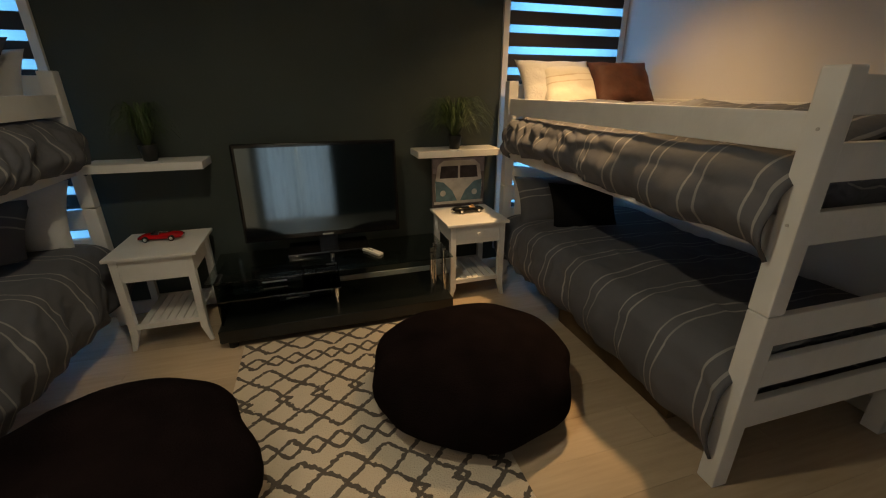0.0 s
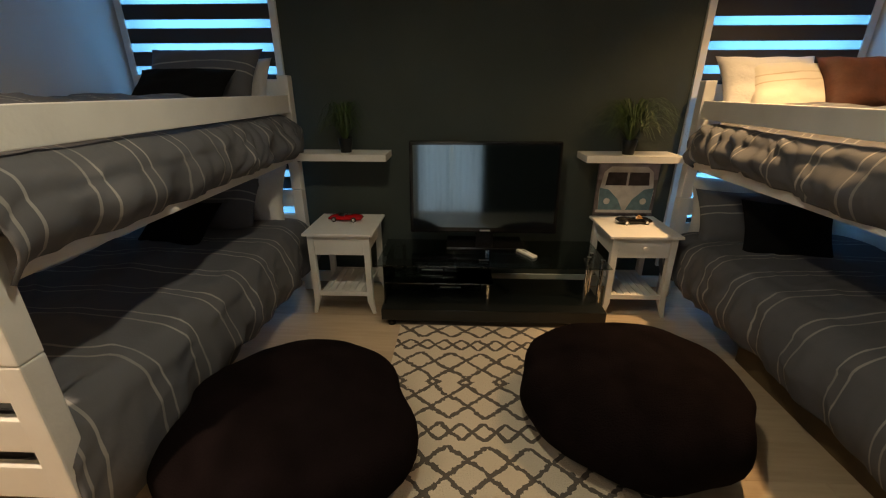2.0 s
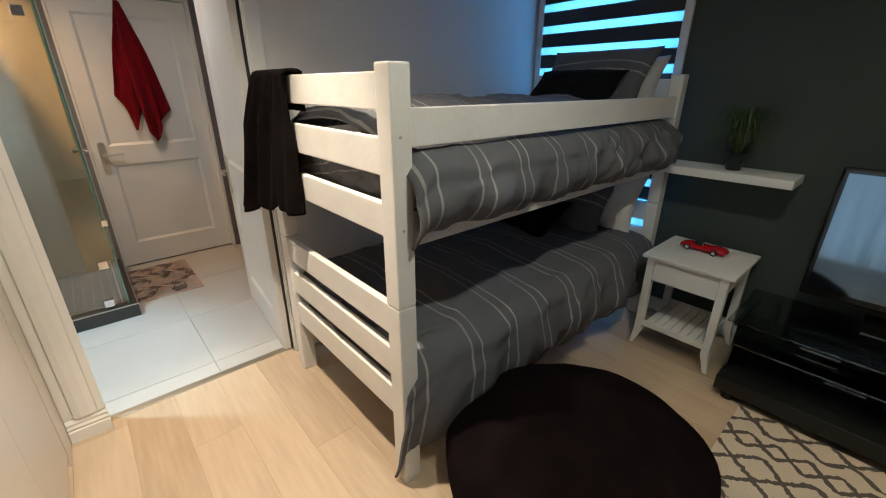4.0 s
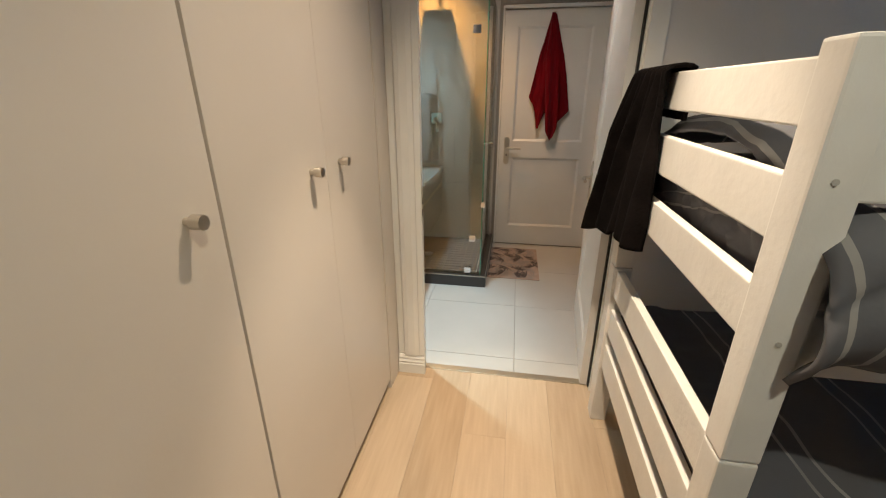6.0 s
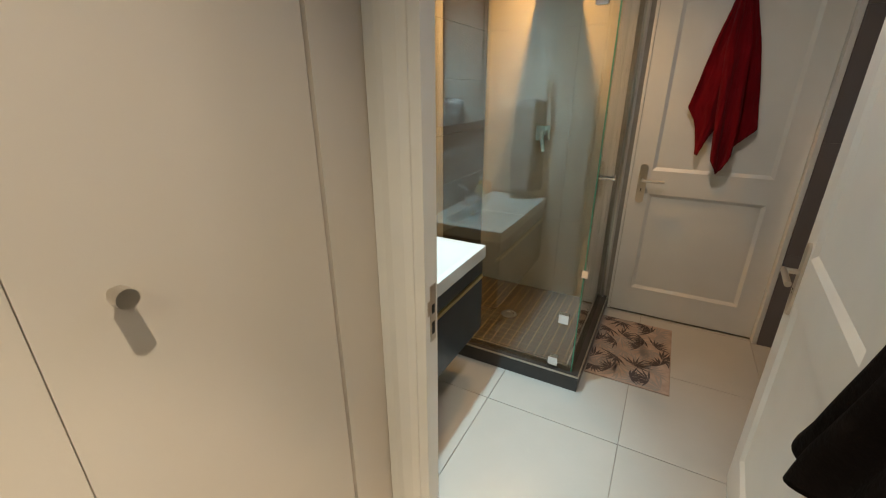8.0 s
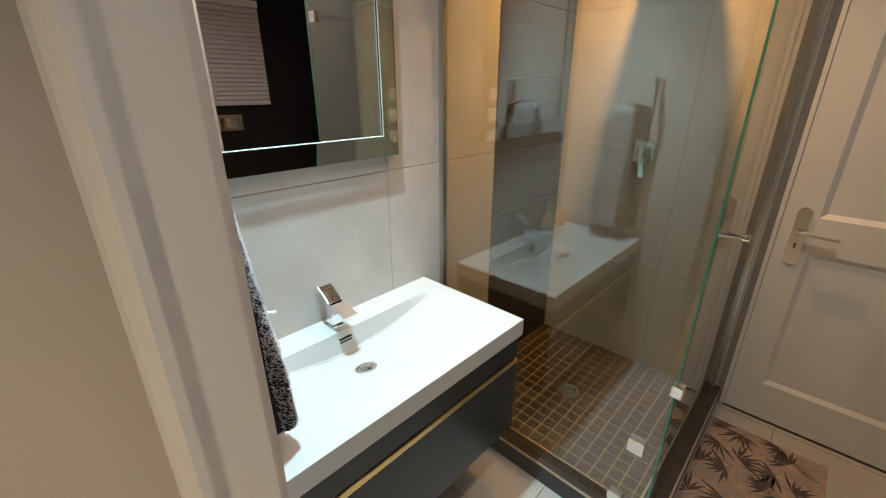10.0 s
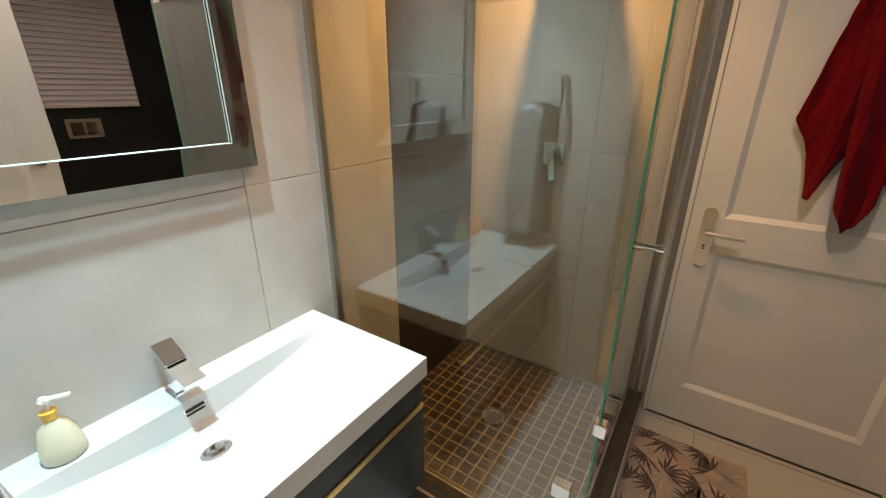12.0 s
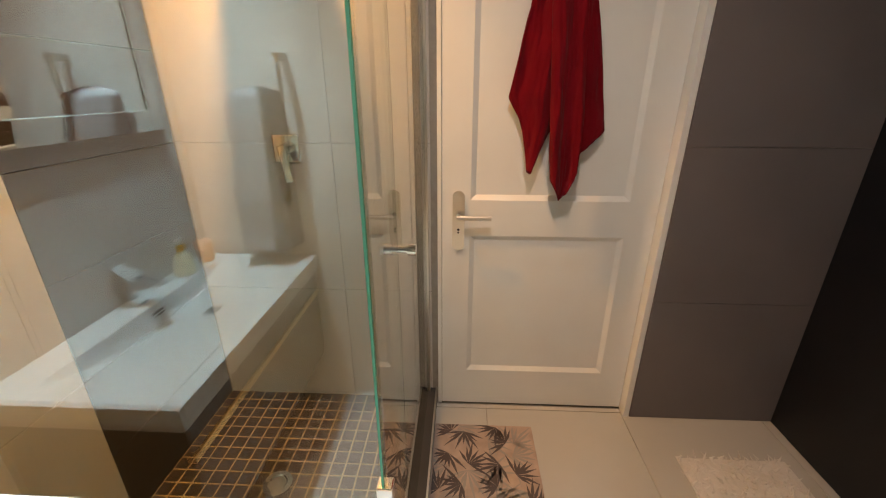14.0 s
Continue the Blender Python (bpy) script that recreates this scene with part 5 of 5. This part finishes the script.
def towel_hanger():
    r = thing("towel_hanger", (-0.075, -3.0, 1.352), "satin nickel drop hanger on the wall by the basin", "towel hook")
    part("arm", box(bmesh.new(), (-0.075, -0.010, 0.13), (0.0, 0.010, 0.155), 0.002), M_NICK, r)
    part("drop_bar", box(bmesh.new(), (-0.073, -0.004, -0.005), (-0.049, 0.004, 0.13), 0.002), M_NICK, r)
    for z in (0.095, 0.06):
        part("slot", boxes(((-0.067, 0.0035, z), (-0.055, 0.0045, z + 0.024)), bevel=0.0), M_RUBBER_SHADE, r)

    def at(u, v):
        """Round the folded towel once with u, from its top to its hem with v."""
        a, g = 2 * math.pi * u, min(1.0, v / 0.94) ** 0.8
        c, s = math.cos(a), math.sin(a)
        half_x, half_y = 0.032 + 0.044 * g, 0.095 + 0.010 * min(1, g * 3)
        k = 1 + 0.10 * math.sin(a * 5 + 2 * g) * g + 0.10 * noise.noise(Vector((c * 1.5, s * 1.5, v * 4)))
        end = 1.0 if v < 0.94 else max(0.05, 1 - ((v - 0.94) / 0.06) ** 2)
        start = min(1.0, 0.25 + v / 0.05)
        x = -0.012 * g + math.copysign(abs(c) ** 0.7, c) * half_x * k * end * start - 0.012 * g
        y = math.copysign(abs(s) ** 0.6, s) * half_y * k * end * start
        return (x, y, 0.025 - min(v, 0.96) * 0.63 + 0.012 * noise.noise(Vector((c * 2, s * 2, 3))))
    o = part("towel", sheet(60, 60, lambda u, v: at(0.46 + 0.60 * u, v), lambda u, v: (u, v)), M_PILE, smooth=True)
    # the side towards the doorway carries its shade as a charcoal colour
    part("front_fold", sheet(40, 60, lambda u, v: at(0.06 + 0.40 * u, v), lambda u, v: (u, v)), M_GREYT, o, "doorway side of the towel, coloured dark for its shade", smooth=True)
    o.location = (-0.132, -3.108, 1.370)
    tagged(o, "folded pale grey towel on the nickel hanger, its shaded side coloured charcoal", "towel")
    # the loops of its pile
    rnd, bm = random.Random(6), bmesh.new()
    for _ in range(3500):
        u, v = 0.47 - 0.16 * rnd.random() ** 1.6, rnd.uniform(0.01, 0.95)
        x, y, z = at(u, v)
        out = Vector((math.cos(2 * math.pi * u), math.sin(2 * math.pi * u), 0))
        d = (out + Vector((rnd.uniform(-0.6, 0.6), rnd.uniform(-0.6, 0.6), rnd.uniform(-1, 0.4)))).normalized() * 0.0065
        e = d.cross(Vector((0, 0, 1))).normalized() * 0.0018
        p = Vector((x, y, z))
        bm.faces.new([bm.verts.new(q) for q in (p - e, p + e, p + d)])
    tagged(part("loop_layer", bm, M_PILE, o, "short pale towelling loops"), kind="stuff")


towel_hanger()


def bathroom_blind():
    w = tagged(new("window_3"), "bathroom window with a drawn slatted blind", kind="structure")
    w.location = (-1.54, DKY, 1.36)
    part("window_frame", boxes(((0, 0.12, 0), (0.04, 0.16, 0.59)), ((0.56, 0.12, 0), (0.6, 0.16, 0.59)), ((0.04, 0.12, 0), (0.56, 0.16, 0.04)), ((0.04, 0.12, 0.55), (0.56, 0.16, 0.59))), M_TRIM, w)
    part("pane", boxes(((0.04, 0.138, 0.04), (0.56, 0.142, 0.55))), M_PANE, w).visible_shadow = False
    b = thing("slatted_blind", (-1.56, DKY - 0.03, 1.35), "white slatted blind drawn down over the bathroom window", "blind")
    part("head_rail", boxes(((0, -0.02, 0.68), (0.62, 0.02, 0.73)), bevel=0.003), M_SLAT, b)
    for k in range(21):
        sl = part("slat", boxes(((0, -0.022, -0.0015), (0.62, 0.022, 0.0015))), M_SLAT, b)
        sl.matrix_basis = pose(0, 0, 0.02 + k * 0.032, 62, 0, 0)
    part("bottom_rail", boxes(((0, -0.012, -0.01), (0.62, 0.012, 0.008)), bevel=0.002), M_SLAT, b)
    f = thing("flush_plate", (-1.32, DKY - 0.012, 1.15), "grey toilet flush plate on the black wall", "flush plate")
    part("plate", box(bmesh.new(), (0, 0, 0), (0.19, 0.012, 0.12), 0.003), M_NICK, f)
    part("button", boxes(((0.02, -0.003, 0.02), (0.09, 0.0, 0.10)), bevel=0.001), M_CHROME, f)
    part("button", boxes(((0.10, -0.003, 0.02), (0.17, 0.0, 0.10)), bevel=0.001), M_CHROME, f)


bathroom_blind()


def shower_head():
    s = thing("rain_shower", (BX, -3.0, 2.1), "square chrome rain shower head hanging from the ceiling", "shower head")
    part("arm", rods(((0.18, 0, 0.01), (0.18, 0, CEIL - 2.1), 0.008, 14)), M_CHROME, s)
    part("head", box(bmesh.new(), (0.045, -0.107, 0.0), (0.315, 0.103, 0.010), 0.003), M_CHROME, s)


shower_head()


def fitting(x, y):
    f = thing("ceiling_fitting", (x, y, CEIL), "small round recessed ceiling fitting, unseen, also at the two added fill lamps", "downlight", "ceiling downlights")
    part("ring", lathe([(0.045, 0.0), (0.045, -0.006), (0.034, -0.008), (0.032, 0.0)][::-1], 24), M_TRIM, f)


# every lamp gets a ring, the two added fills as well
for spec in LAMPS:
    fitting(spec[0], spec[1])


# ---- pieces: planks and tiles ----
def cell_mesh(name, w, d, h, material, bevel=0.0015):
    me = bpy.data.meshes.new(name)
    bm = bmesh.new()
    box(bm, (0, 0, -h), (w, d, 0))
    if bevel:
        bmesh.ops.bevel(bm, geom=[e for e in bm.edges if all(v.co.z > -1e-6 for v in e.verts)], offset=bevel, segments=1, affect="EDGES")
    bm.to_mesh(me)
    bm.free()
    me.materials.append(material)
    return me


def lay(name, me, parent, m):
    o = new(name, me)
    o.parent = parent
    o.matrix_basis = m
    return o


def planks():
    floor = bpy.data.objects["floor"]
    wd, ln = 0.195, 1.28
    cache = {}
    y, row = WRY - 8 * wd, 0
    while y < TVY:
        w = min(wd, TVY - y)
        x = -0.035 - (row * 0.47 % ln)
        while x < RX:
            a, b = max(x, -0.035), min(x + ln, RX)
            if b - a > 0.02:
                key = (round(b - a, 3), round(w, 3))
                if key not in cache:
                    cache[key] = cell_mesh("plank", b - a - 0.0005, w - 0.0005, 0.012, M_PLANK, 0.0005)
                lay("plank", cache[key], floor, pose(a, y, 0))
            x += ln
        y, row = y + wd, row + 1


def grid_tiles(parent, name, material, origin, u, v, nu, nv, us, vs, gap=0.003, thick=0.006, skip=None):
    """Tiles on a plane: cut lists us and vs along the unit directions u and v, whose cross product is the outward normal."""
    u, v, cache = Vector(u), Vector(v), {}
    n = u.cross(v)
    rot = Matrix((u, v, n)).transposed().to_4x4()
    for a, b in zip(us, us[1:]):
        for c, d in zip(vs, vs[1:]):
            if skip and skip((a + b) / 2, (c + d) / 2):
                continue
            key = (round(b - a, 4), round(d - c, 4))
            if key not in cache:
                cache[key] = cell_mesh(name, b - a - gap, d - c - gap, thick, material, 0.0012 if b - a > 0.1 else 0.0)
            lay(name, cache[key], parent, Matrix.Translation(Vector(origin) + u * (a + gap / 2) + v * (c + gap / 2)) @ rot)


planks()
OB = bpy.data.objects
# bathroom floor
fx = [-2.07, -2.045, -1.43, -0.812, -0.197, -0.075]
ys = [BY, -3.435, -2.82 - 0.015, -2.22, -1.605, -0.99, DKY]
grid_tiles(OB["floor_bathroom"], "floor_tile", M_FTILE, (0, 0, 0), (1, 0, 0), (0, 1, 0), 0, 0, fx, ys, 0.003, 0.006,
           lambda x, y: False)
# basin wall: normal +y, so u = -x, v = z gives u x v = (-1,0,0)x(0,0,1) = (0,1,0)
wz = [0, 0.59, 1.20, 1.81, CEIL]
grid_tiles(OB["wall_basin"], "wall_tile", M_TILE, (0, BY, 0), (-1, 0, 0), (0, 0, 1), 0, 0, [0.077, 0.21, 0.835, 1.45], wz, 0.002, 0.012)
dz = [0, 0.30, 0.59, 0.90, 1.20, 1.51, 1.81, 2.12, CEIL]
grid_tiles(OB["wall_basin"], "dark_tile", M_DTILE, (0, BY, 0), (-1, 0, 0), (0, 0, 1), 0, 0, [1.45, 2.07], dz, 0.002, 0.012)
# far wall: normal +x, u = y, v = z
grid_tiles(OB["wall_far"], "wall_tile", M_TILE, (BX, 0, 0), (0, 1, 0), (0, 0, 1), 0, 0, [BY, -2.84, -2.47], wz, 0.002, 0.006)
grid_tiles(OB["wall_far"], "grey_tile", M_GTILE, (BX + 0.054, 0, 0), (0, 1, 0), (0, 0, 1), 0, 0, [-1.575, DKY], wz, 0.002, 0.006)
# shower floor mosaic
mos = setting("floor_shower", boxes(((BX, BY, 0.0), (-1.14, -2.527, 0.0296))), M_MGROUT, "brown mosaic shower floor")
grid_tiles(mos, "mosaic_tile", M_MOS, (BX, BY, 0.031), (1, 0, 0), (0, 1, 0), 0, 0, [k * 0.0548 for k in range(18)], [k * 0.0548 for k in range(18)], 0.0065, 0.005)
